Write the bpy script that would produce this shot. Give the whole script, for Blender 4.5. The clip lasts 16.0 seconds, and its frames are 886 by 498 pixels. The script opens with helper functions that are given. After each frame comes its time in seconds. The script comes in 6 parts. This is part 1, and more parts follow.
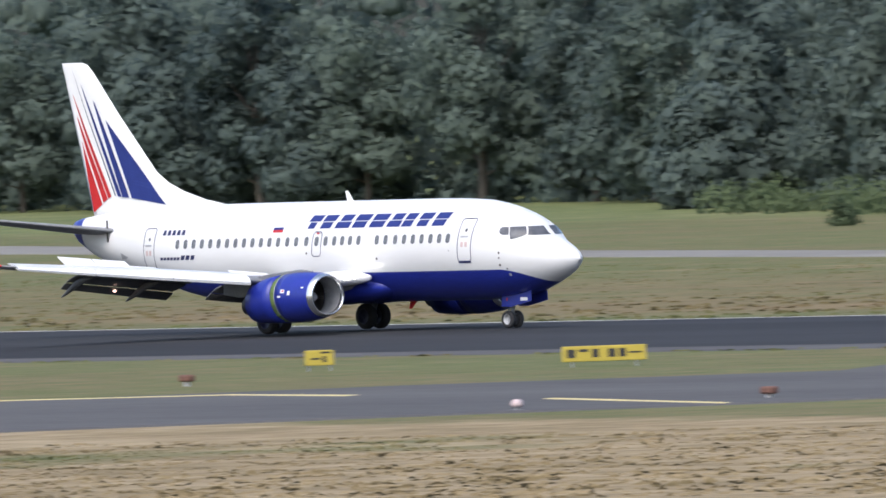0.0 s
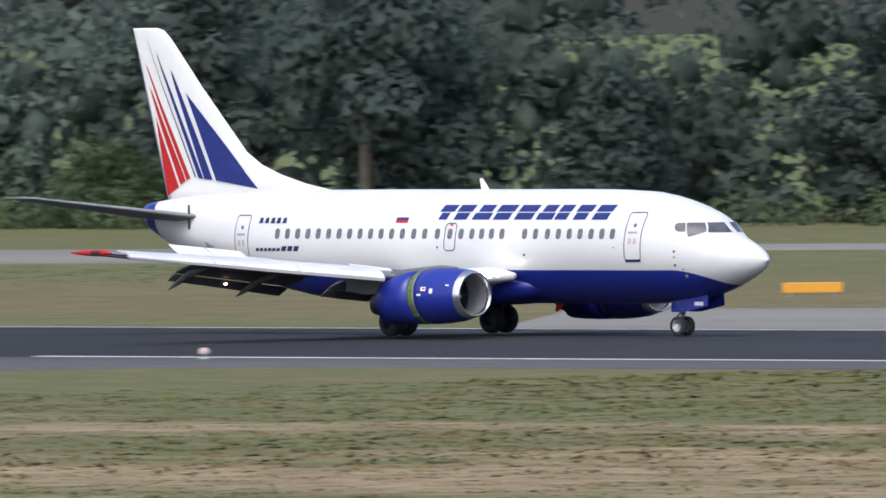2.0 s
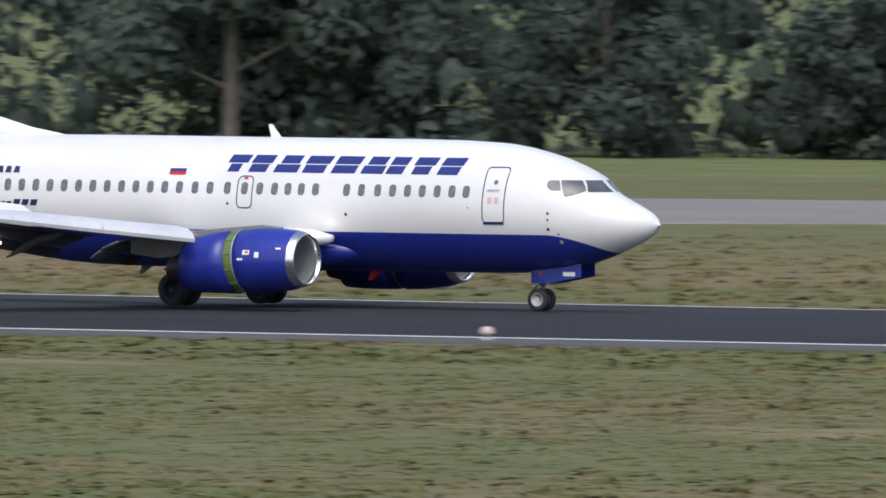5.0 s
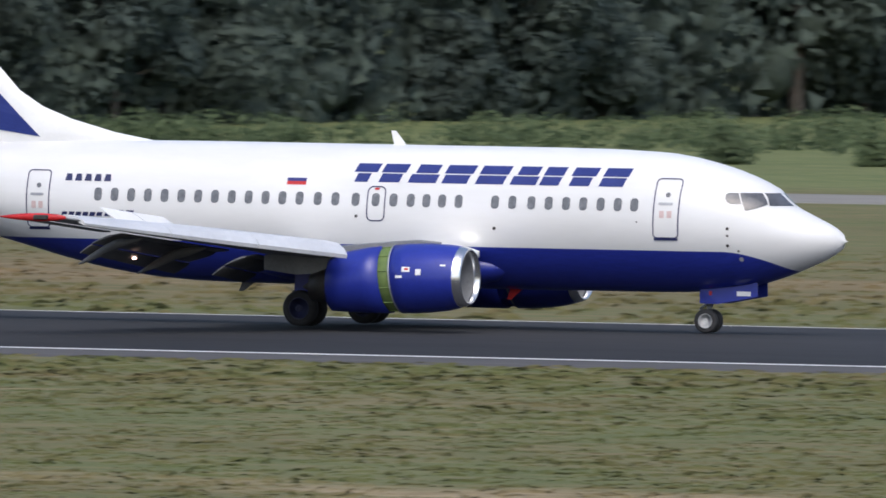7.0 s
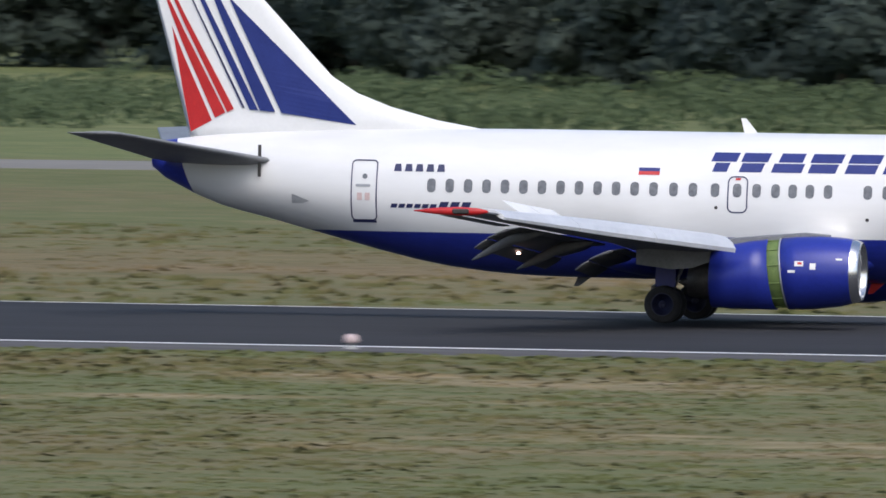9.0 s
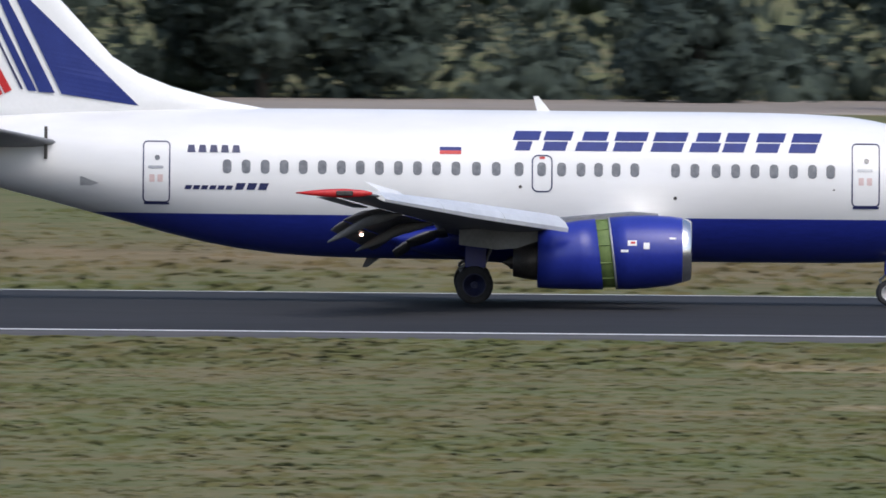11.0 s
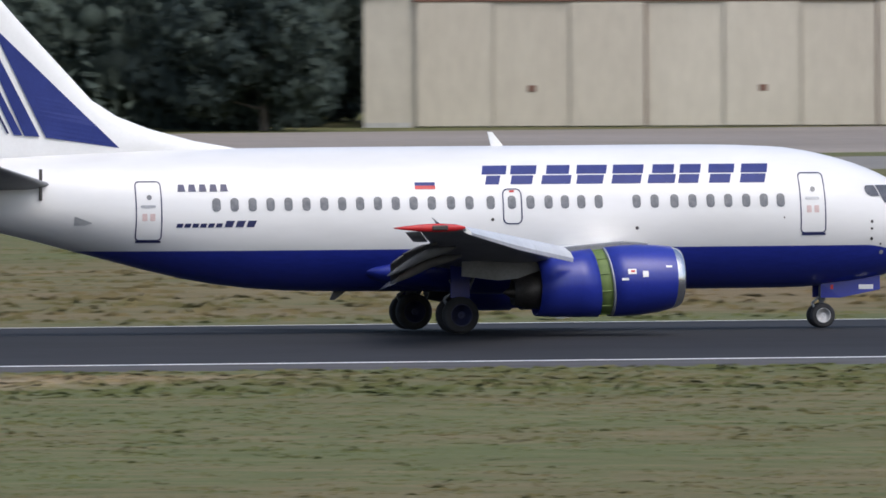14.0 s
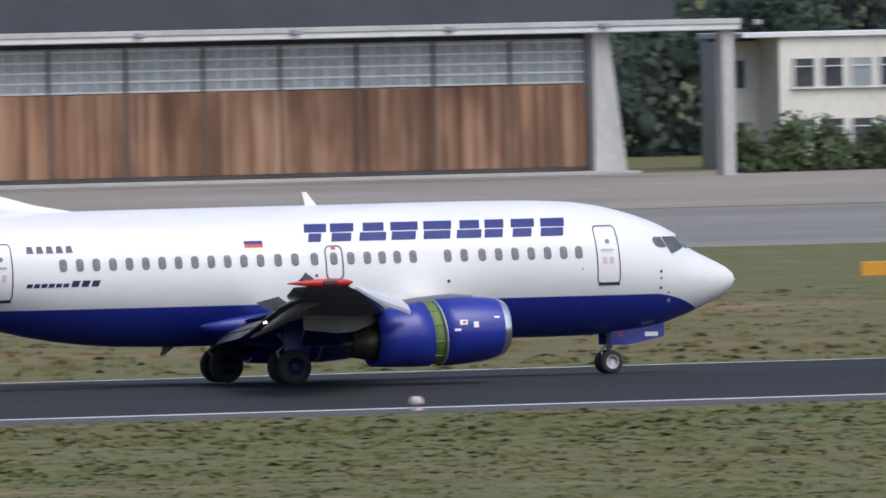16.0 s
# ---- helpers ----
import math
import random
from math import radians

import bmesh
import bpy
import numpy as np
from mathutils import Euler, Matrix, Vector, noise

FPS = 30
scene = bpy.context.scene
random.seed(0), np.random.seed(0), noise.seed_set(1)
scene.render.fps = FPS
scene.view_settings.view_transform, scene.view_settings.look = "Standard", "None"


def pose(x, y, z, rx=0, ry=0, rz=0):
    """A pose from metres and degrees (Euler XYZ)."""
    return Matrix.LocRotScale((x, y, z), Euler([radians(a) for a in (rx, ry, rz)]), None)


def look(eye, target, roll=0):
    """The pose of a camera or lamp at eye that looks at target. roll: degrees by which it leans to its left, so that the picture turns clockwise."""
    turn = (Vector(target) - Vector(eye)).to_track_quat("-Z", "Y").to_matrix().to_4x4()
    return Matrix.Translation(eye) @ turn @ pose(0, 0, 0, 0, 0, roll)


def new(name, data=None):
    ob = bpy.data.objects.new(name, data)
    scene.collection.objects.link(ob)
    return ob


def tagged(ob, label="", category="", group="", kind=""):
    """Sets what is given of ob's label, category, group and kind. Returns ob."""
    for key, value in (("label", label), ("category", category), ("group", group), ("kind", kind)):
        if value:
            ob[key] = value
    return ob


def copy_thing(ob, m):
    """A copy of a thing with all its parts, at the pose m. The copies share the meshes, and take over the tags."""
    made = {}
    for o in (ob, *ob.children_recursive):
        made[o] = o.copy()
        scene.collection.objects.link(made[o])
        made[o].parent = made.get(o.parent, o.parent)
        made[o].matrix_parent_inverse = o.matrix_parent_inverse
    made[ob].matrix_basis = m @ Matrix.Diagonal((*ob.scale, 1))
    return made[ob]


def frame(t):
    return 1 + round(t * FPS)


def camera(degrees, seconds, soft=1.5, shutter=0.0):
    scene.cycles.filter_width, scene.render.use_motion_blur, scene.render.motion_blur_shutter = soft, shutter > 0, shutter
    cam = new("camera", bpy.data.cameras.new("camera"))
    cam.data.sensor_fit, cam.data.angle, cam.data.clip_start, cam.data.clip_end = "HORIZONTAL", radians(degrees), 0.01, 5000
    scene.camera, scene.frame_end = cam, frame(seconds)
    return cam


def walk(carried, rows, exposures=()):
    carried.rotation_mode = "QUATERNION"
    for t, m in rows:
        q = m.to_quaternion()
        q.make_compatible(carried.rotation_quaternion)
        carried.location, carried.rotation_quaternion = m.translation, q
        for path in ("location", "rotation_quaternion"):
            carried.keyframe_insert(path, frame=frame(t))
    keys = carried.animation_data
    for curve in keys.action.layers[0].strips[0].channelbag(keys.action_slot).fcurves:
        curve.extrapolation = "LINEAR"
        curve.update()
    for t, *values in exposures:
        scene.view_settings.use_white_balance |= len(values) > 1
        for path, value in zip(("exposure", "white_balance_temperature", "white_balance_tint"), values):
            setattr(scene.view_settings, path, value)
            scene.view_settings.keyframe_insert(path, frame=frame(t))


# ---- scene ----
cam = camera(2.5076, 16.0, soft=1.6, shutter=0.16)
EYE_Z = 12.38
RUNWAY_Y = 543.6
GROUND_Z = -0.30


def aim(pan, tilt, lean):
    """The tripod's pose: pan from north towards east, tilt up, lean."""
    return pose(0, 0, EYE_Z, 90 + tilt, 0, -pan) @ pose(0, 0, 0, 0, 0, -lean)


PATH = [
    (0.0, -47.0198, -0.6631, 2.035),
    (0.5, -45.4666, -0.6710, 1.622),
    (1.0, -43.8657, -0.6826, 1.345),
    (1.5, -42.4248, -0.7347, 0.826),
    (2.0, -40.7852, -0.7457, 0.608),
    (2.5, -38.9302, -0.7636, 0.416),
    (3.0, -37.0207, -0.8368, 0.286),
    (3.5, -34.7740, -0.9234, -0.009),
    (4.0, -32.5913, -0.9276, -0.126),
    (4.2, -31.6623, -0.9313, -0.167),
    (6.3, -21.8094, -1.0313, -0.721),
    (6.5, -20.8922, -1.0256, -0.691),
    (7.0, -18.6040, -1.0155, -0.843),
    (7.5, -16.3592, -1.0185, -0.892),
    (8.0, -14.0759, -1.0581, -0.957),
    (8.2, -13.1678, -1.0713, -0.892),
    (10.3, -2.4350, -1.1385, -0.874),
    (10.5, -1.3127, -1.1581, -0.826),
    (11.0, 1.4176, -1.1560, -0.551),
    (11.5, 4.1085, -1.1395, -0.469),
    (12.0, 6.7534, -1.1065, -0.078),
    (12.5, 8.9181, -0.9821, 0.094),
    (13.0, 11.1609, -1.0316, 0.054),
    (13.5, 13.3124, -1.0639, 0.273),
    (14.0, 15.1843, -1.0262, 0.271),
    (14.5, 17.4134, -1.0441, 0.348),
    (15.0, 19.6857, -1.0236, 0.229),
    (15.5, 21.5322, -0.8494, 0.515),
    (16.0, 23.1785, -0.8341, 1.153),
]
walk(cam, [(t, aim(p, e, r)) for t, p, e, r in PATH],
     [(t, e + 0.34, k, 10) for t, e, k in ((0.0, 0.48, 6100), (1.2, 0.40, 6100), (2.0, 0.28, 6100), (3.5, 0.16, 6150), (7.0, 0.10, 6100), (11.0, 0.02, 6050), (14.5, 0.0, 6100), (16.0, 0.0, 6000))])

# ---- light ----
SUN_ELEVATION, SUN_FROM = 54.0, 158.0   # compass bearing the light comes from
world = bpy.data.worlds.new("sky")
scene.world = world
world.use_nodes = True
wn = world.node_tree.nodes
sky = wn.new("ShaderNodeTexSky")
sky.sky_type = "NISHITA"
sky.sun_disc = False
sky.sun_elevation = radians(SUN_ELEVATION)
sky.sun_rotation = radians(SUN_FROM)
sky.air_density, sky.dust_density, sky.ozone_density = 1.0, 4.0, 1.0
wn["Background"].inputs["Strength"].default_value = 0.15
world.node_tree.links.new(sky.outputs[0], wn["Background"].inputs["Color"])
sun = new("sun", bpy.data.lights.new("sun", "SUN"))
sun.data.energy, sun.data.angle, sun.data.color = 0.75, radians(50), (1.0, 0.96, 0.9)
_b = radians(SUN_FROM)
_e = radians(SUN_ELEVATION)
sun.matrix_world = look((math.sin(_b) * math.cos(_e) * 300, math.cos(_b) * math.cos(_e) * 300, math.sin(_e) * 300), (0, 0, 0))


# ---- materials ----
def ramp_color(nt, fac, stops):
    n = nt.nodes.new("ShaderNodeValToRGB")
    el = n.color_ramp.elements
    while len(el) < len(stops):
        el.new(0.5)
    for e, (p, c) in zip(el, stops):
        e.position, e.color = p, (*c, 1)
    nt.links.new(fac, n.inputs[0])
    return n.outputs[0]


def noise_fac(nt, scale, detail=4, stretch=(1, 1, 1), rough=0.6, coord="Object"):
    tc = nt.nodes.new("ShaderNodeTexCoord")
    mp = nt.nodes.new("ShaderNodeMapping")
    mp.inputs["Scale"].default_value = stretch
    nt.links.new(tc.outputs[coord], mp.inputs[0])
    n = nt.nodes.new("ShaderNodeTexNoise")
    n.inputs["Scale"].default_value, n.inputs["Detail"].default_value = scale, detail
    n.inputs["Roughness"].default_value = rough
    nt.links.new(mp.outputs[0], n.inputs["Vector"])
    return n.outputs["Fac"]


def mixc(nt, fac, a, b, kind="MIX"):
    n = nt.nodes.new("ShaderNodeMix")
    n.data_type, n.blend_type = "RGBA", kind
    for sock, v in ((n.inputs["Factor"], fac), (n.inputs[6], a), (n.inputs[7], b)):
        if hasattr(v, "is_linked"):
            nt.links.new(v, sock)
        elif isinstance(v, tuple):
            sock.default_value = (*v, 1)
        else:
            sock.default_value = v
    return n.outputs[2]


def math_node(nt, op, a, b=0.0, clamp=False):
    n = nt.nodes.new("ShaderNodeMath")
    n.operation, n.use_clamp = op, clamp
    for sock, v in zip(n.inputs, (a, b)):
        if hasattr(v, "is_linked"):
            nt.links.new(v, sock)
        else:
            sock.default_value = v
    return n.outputs[0]


def base(name, rough=0.6, metal=0.0, spec=0.5):
    m = bpy.data.materials.new(name)
    m.use_nodes = True
    bsdf = m.node_tree.nodes["Principled BSDF"]
    bsdf.inputs["Roughness"].default_value = rough
    bsdf.inputs["Metallic"].default_value = metal
    bsdf.inputs["Specular IOR Level"].default_value = spec
    return m, m.node_tree, bsdf


def bump(nt, bsdf, fac, dist, strength=0.5):
    b = nt.nodes.new("ShaderNodeBump")
    b.inputs["Strength"].default_value, b.inputs["Distance"].default_value = strength, dist
    nt.links.new(fac, b.inputs["Height"])
    nt.links.new(b.outputs[0], bsdf.inputs["Normal"])


def worn(name, c1, c2, scale=1.0, rough=0.6, metal=0.0, fine=12.0, dist=0.01, stretch=(1, 1, 1), spec=0.5, contrast=(0.35, 0.7), grain=0.25):
    """A surface of two tones: broad stains, fine grain, slight relief."""
    m, nt, bsdf = base(name, rough, metal, spec)
    big = noise_fac(nt, scale, 4, stretch)
    small = noise_fac(nt, scale * fine, 3, stretch)
    col = ramp_color(nt, big, [(contrast[0], c1), (contrast[1], c2)])
    col = mixc(nt, grain, col, ramp_color(nt, small, [(0.3, tuple(v * 0.75 for v in c1)), (0.7, tuple(min(1, v * 1.2) for v in c2))]))
    nt.links.new(col, bsdf.inputs["Base Color"])
    if dist:
        bump(nt, bsdf, small, dist)
    return m


def glowing(name, color, strength):
    m, nt, bsdf = base(name, 0.4)
    bsdf.inputs["Base Color"].default_value = (*color, 1)
    bsdf.inputs["Emission Color"].default_value = (*color, 1)
    bsdf.inputs["Emission Strength"].default_value = strength
    return m


def leaf_material(name, dark, light):
    m, nt, bsdf = base(name, 0.75, 0, 0.2)
    geo = nt.nodes.new("ShaderNodeNewGeometry")
    info = nt.nodes.new("ShaderNodeObjectInfo")
    twigs = noise_fac(nt, 2.2, 4, (1, 1, 1), 0.7)
    col = ramp_color(nt, geo.outputs["Random Per Island"], [(0.0, dark), (1.0, light)])
    col = mixc(nt, 1.0, col, ramp_color(nt, twigs, [(0.3, (0.86, 0.88, 0.9)), (0.7, (1.16, 1.14, 1.08))]), "MULTIPLY")
    tone = ramp_color(nt, info.outputs["Random"], [(0.0, (0.88, 0.91, 0.95)), (0.5, (1, 1, 1)), (1.0, (1.10, 1.10, 1.02))])
    both = mixc(nt, 1.0, col, tone, "MULTIPLY")
    bump(nt, bsdf, twigs, 0.25, 0.7)
    nt.links.new(both, bsdf.inputs["Base Color"])
    thin = nt.nodes.new("ShaderNodeBsdfTranslucent")
    nt.links.new(both, thin.inputs["Color"])
    mix = nt.nodes.new("ShaderNodeMixShader")
    mix.inputs[0].default_value = 0.48
    nt.links.new(bsdf.outputs[0], mix.inputs[1])
    nt.links.new(thin.outputs[0], mix.inputs[2])
    nt.links.new(mix.outputs[0], nt.nodes["Material Output"].inputs["Surface"])
    return m


PAINT_BLUE = (0.018, 0.030, 0.27)


def livery_material():
    """White hull paint, blue below the belly line, which sweeps down at the nose, and a blue tail cone."""
    m, nt, bsdf = base("hull_paint", 0.28, 0, 0.5)
    tc = nt.nodes.new("ShaderNodeTexCoord")
    sep = nt.nodes.new("ShaderNodeSeparateXYZ")
    nt.links.new(tc.outputs["Object"], sep.inputs[0])
    x, z = sep.outputs[0], sep.outputs[2]
    fwd = math_node(nt, "DIVIDE", math_node(nt, "SUBTRACT", x, 0.9), 1.85, True)
    drop = math_node(nt, "MULTIPLY", math_node(nt, "POWER", fwd, 1.7), 0.55)
    line = math_node(nt, "SUBTRACT", 2.325, drop)
    below = math_node(nt, "LESS_THAN", z, line)
    behind = math_node(nt, "LESS_THAN", math_node(nt, "ADD", x, math_node(nt, "MULTIPLY", z, 0.345)), -23.54)
    blue = math_node(nt, "MAXIMUM", math_node(nt, "MULTIPLY", below, math_node(nt, "GREATER_THAN", x, -23.0)), behind)
    dirt = noise_fac(nt, 0.7, 4, (0.35, 1, 1.6))
    fine = noise_fac(nt, 9, 3, (0.3, 1, 1))
    white = ramp_color(nt, dirt, [(0.3, (0.66, 0.66, 0.65)), (0.62, (0.73, 0.73, 0.725))])
    bluec = ramp_color(nt, fine, [(0.3, (0.014, 0.024, 0.22)), (0.7, (0.021, 0.034, 0.29))])
    nt.links.new(mixc(nt, blue, white, bluec), bsdf.inputs["Base Color"])
    return m


M_HULL = livery_material()
M_WHITE = worn("white_paint", (0.76, 0.76, 0.75), (0.82, 0.82, 0.81), 0.8, 0.36, dist=0, grain=0.07)
M_SPOILER = worn("spoiler_white_paint", (0.70, 0.70, 0.69), (0.78, 0.78, 0.77), 0.5, 0.5, fine=6, dist=0, spec=0.3, grain=0.1)
M_SLAT = worn("bare_slat_metal", (0.72, 0.72, 0.72), (0.82, 0.82, 0.82), 0.9, 0.45, 0.5, fine=6, dist=0, spec=0.4, grain=0.1)
M_BLUE = worn("blue_paint", (0.015, 0.026, 0.24), (0.022, 0.036, 0.30), 0.8, 0.30, dist=0)
M_LOGO = worn("logo_blue", (0.016, 0.028, 0.155), (0.022, 0.037, 0.19), 2.0, 0.5, dist=0, spec=0.3)
M_NAVY = worn("navy_marking", (0.012, 0.016, 0.07), (0.02, 0.026, 0.10), 2.0, 0.4, dist=0)
M_RED = worn("red_paint", (0.42, 0.012, 0.015), (0.52, 0.02, 0.02), 2.0, 0.4, dist=0)
M_GREYWING = worn("grey_wing_skin", (0.17, 0.175, 0.185), (0.25, 0.255, 0.265), 0.9, 0.45, 0.1, dist=0)
M_FLAP = worn("flap_grey", (0.075, 0.078, 0.083), (0.13, 0.133, 0.138), 1.2, 0.5, 0.1, dist=0)
M_CHROME = worn("polished_metal", (0.62, 0.63, 0.65), (0.78, 0.79, 0.8), 1.5, 0.22, 0.95, dist=0)
M_DARKMETAL = worn("burnt_metal", (0.05, 0.047, 0.045), (0.11, 0.10, 0.095), 2.0, 0.45, 0.7, dist=0)
M_STEEL = worn("gear_steel", (0.30, 0.31, 0.33), (0.45, 0.46, 0.47), 3.0, 0.4, 0.3, dist=0)
M_GREEN = worn("green_primer", (0.10, 0.16, 0.04), (0.17, 0.235, 0.065), 3.0, 0.6, dist=0)
M_TYRE = worn("tyre_rubber", (0.022, 0.022, 0.024), (0.042, 0.041, 0.043), 4.0, 0.8, dist=0)
M_WINDOW = worn("cabin_window", (0.10, 0.105, 0.115), (0.20, 0.205, 0.215), 6.0, 0.15, dist=0)
M_COCKPIT = worn("cockpit_glass", (0.06, 0.064, 0.075), (0.12, 0.125, 0.14), 2.5, 0.08, dist=0)
M_LAMP = glowing("landing_lamp_glow", (1.0, 0.92, 0.80), 24.0)
M_REDLAMP = glowing("marker_lamp_glow", (1.0, 0.6, 0.45), 7.0)


# ---- mesh helpers ----
def part(name, bm, material, parent, label="", smooth=False, kind=""):
    """Links a bmesh as one mesh object under a thing or under a part."""
    me = bpy.data.meshes.new(name)
    if isinstance(bm, tuple):
        me.from_pydata(bm[0], [], bm[1])
        if len(bm) > 2:
            soften(me, bm[2])
    else:
        bm.to_mesh(me)
        bm.free()
    for mat in material if isinstance(material, (list, tuple)) else [material]:
        me.materials.append(mat)
    if smooth:
        me.polygons.foreach_set("use_smooth", [True] * len(me.polygons))
    ob = new(name, me)
    ob.parent = parent
    return tagged(ob, label=label, kind=kind)


def soften(me, normals):
    """Shades leaves by the round of the mass that they belong to."""
    me.polygons.foreach_set("use_smooth", [True] * len(me.polygons))
    me.normals_split_custom_set_from_vertices(normals)


def thing(name, at, label, category, group="", turn=0.0, kind=""):
    ob = new(name)
    ob.empty_display_size = 0.3
    ob.matrix_basis = pose(*at, 0, 0, turn)
    return tagged(ob, label, category, group, kind)


def box(bm, x0, x1, y0, y1, z0, z1, bevel=0.0):
    """A box between the limits, its edges broken by bevel."""
    vs = [bm.verts.new((x, y, z)) for x in (x0, x1) for y in (y0, y1) for z in (z0, z1)]
    fs = [bm.faces.new([vs[i] for i in q]) for q in ((0, 1, 3, 2), (4, 6, 7, 5), (0, 4, 5, 1), (2, 3, 7, 6), (0, 2, 6, 4), (1, 5, 7, 3))]
    if bevel:
        edges = {e for f in fs for e in f.edges}
        bmesh.ops.bevel(bm, geom=list(edges), offset=bevel, segments=1, affect="EDGES")
    return bm


def boxes(*rows, bevel=0.0):
    bm = bmesh.new()
    for r in rows:
        box(bm, *r, bevel=bevel)
    bmesh.ops.recalc_face_normals(bm, faces=bm.faces)
    return bm


def tube(bm, a, b, r0, r1=None, n=10, caps=True):
    """A tapered round bar from a to b."""
    a, b = Vector(a), Vector(b)
    r1 = r0 if r1 is None else r1
    q = (b - a).to_track_quat("Z", "Y").to_matrix()
    rings = []
    for c, r in ((a, r0), (b, r1)):
        rings.append([bm.verts.new(c + q @ Vector((r * math.cos(k * 2 * math.pi / n), r * math.sin(k * 2 * math.pi / n), 0))) for k in range(n)])
    for k in range(n):
        bm.faces.new((rings[0][k], rings[0][(k + 1) % n], rings[1][(k + 1) % n], rings[1][k]))
    if caps:
        bm.faces.new(rings[0][::-1])
        bm.faces.new(rings[1])
    return bm


def loft(bm, rings, close_start=True, close_end=True):
    vr = [[bm.verts.new(p) for p in ring] for ring in rings]
    n = len(vr[0])
    for a, b in zip(vr, vr[1:]):
        for k in range(n):
            bm.faces.new((a[k], a[(k + 1) % n], b[(k + 1) % n], b[k]))
    if close_start:
        bm.faces.new(vr[0][::-1])
    if close_end:
        bm.faces.new(vr[-1])
    bmesh.ops.recalc_face_normals(bm, faces=bm.faces)
    return bm


def lathe_x(bm, profile, cy, cz, n=40, squash=None, lean=None):
    """Turns a profile of (x, r, dz) round a line along x."""
    rings = []
    for x, r, dz in profile:
        ring = []
        for k in range(n):
            a = 2 * math.pi * k / n
            y, z = r * math.cos(a), r * math.sin(a)
            if squash:
                y, z = squash(x, r, y, z)
            ring.append((lean(x, z) if lean else x, cy + y, cz + dz + z))
        rings.append(ring)
    return loft(bm, rings, False, False)


# ---- ground, runway, taxiways ----
def ground_material(name="grass_field", blades=False):
    """Turf: olive green, rust-brown seeding grass, dry tan; blades: these tones on upright tufts, lifted to offset
    their shade.
    """
    m, nt, bsdf = base(name, 0.9, 0, 0.15)
    flat = (1, 1, 0)
    broad = noise_fac(nt, 0.028, 5, (0.7, 1, 0), 0.62)
    patchy = noise_fac(nt, 0.11, 6, (0.8, 1, 0), 0.65)
    clumps = noise_fac(nt, 0.42, 4, flat, 0.6)
    fine = noise_fac(nt, 0.55, 7, flat if blades else (1, 1, 1), 0.75)
    weeds = noise_fac(nt, 0.045, 4, flat, 0.6)
    both = math_node(nt, "ADD", math_node(nt, "MULTIPLY", patchy, 0.45), math_node(nt, "MULTIPLY", clumps, 0.55))
    green = ramp_color(nt, both, [(0.36, (0.092, 0.108, 0.038)), (0.46, (0.106, 0.121, 0.045)), (0.54, (0.124, 0.132, 0.054)), (0.63, (0.152, 0.148, 0.070))])
    rusty = ramp_color(nt, both, [(0.4, (0.145, 0.106, 0.056)), (0.62, (0.190, 0.135, 0.076))])
    where = math_node(nt, "ADD", math_node(nt, "MULTIPLY", weeds, 0.6), math_node(nt, "MULTIPLY", clumps, 0.4))
    green = mixc(nt, ramp_color(nt, where, [(0.44, (0, 0, 0)), (0.60, (0.55, 0.55, 0.55))]), green, rusty)
    dry = ramp_color(nt, both, [(0.38, (0.17, 0.128, 0.068)), (0.50, (0.27, 0.205, 0.118)), (0.62, (0.36, 0.285, 0.18))])
    tc = nt.nodes.new("ShaderNodeTexCoord")
    sep = nt.nodes.new("ShaderNodeSeparateXYZ")
    nt.links.new(tc.outputs["Object"], sep.inputs[0])
    # drier sandy turf in the south-west
    west = math_node(nt, "DIVIDE", math_node(nt, "ADD", sep.outputs[0], 240.0), -200.0, True)
    south = math_node(nt, "DIVIDE", math_node(nt, "SUBTRACT", 470.0, sep.outputs[1]), 60.0, True)
    bias = math_node(nt, "ADD", math_node(nt, "MULTIPLY", math_node(nt, "MULTIPLY", west, south), 0.24), -0.055)
    mask = ramp_color(nt, math_node(nt, "ADD", broad, bias), [(0.54, (0, 0, 0)), (0.62, (1, 1, 1))])
    col = mixc(nt, mask, green, dry)
    # russet seeding grass along the runway's far side
    rise = math_node(nt, "DIVIDE", math_node(nt, "SUBTRACT", sep.outputs[1], 574.0), 14.0, True)
    fall = math_node(nt, "DIVIDE", math_node(nt, "SUBTRACT", 680.0, sep.outputs[1]), 60.0, True)
    rust = math_node(nt, "MULTIPLY", math_node(nt, "MULTIPLY", rise, fall), ramp_color(nt, broad, [(0.38, (0.15, 0.15, 0.15)), (0.58, (0.75, 0.75, 0.75))]))
    col = mixc(nt, rust, col, ramp_color(nt, both, [(0.38, (0.135, 0.098, 0.052)), (0.6, (0.215, 0.150, 0.084))]))
    # lusher meadow before the northern wood
    north = math_node(nt, "DIVIDE", math_node(nt, "SUBTRACT", sep.outputs[1], 822.0), 20.0, True)
    north = math_node(nt, "MULTIPLY", north, math_node(nt, "DIVIDE", math_node(nt, "ADD", sep.outputs[0], 60.0), -60.0, True))
    col = mixc(nt, math_node(nt, "MULTIPLY", north, 0.7), col, ramp_color(nt, both, [(0.40, (0.095, 0.130, 0.046)), (0.60, (0.170, 0.200, 0.075))]))
    col = mixc(nt, 0.14, col, ramp_color(nt, fine, [(0.36, (0.052, 0.058, 0.024)), (0.5, (0.115, 0.11, 0.05)), (0.62, (0.22, 0.19, 0.10))]))
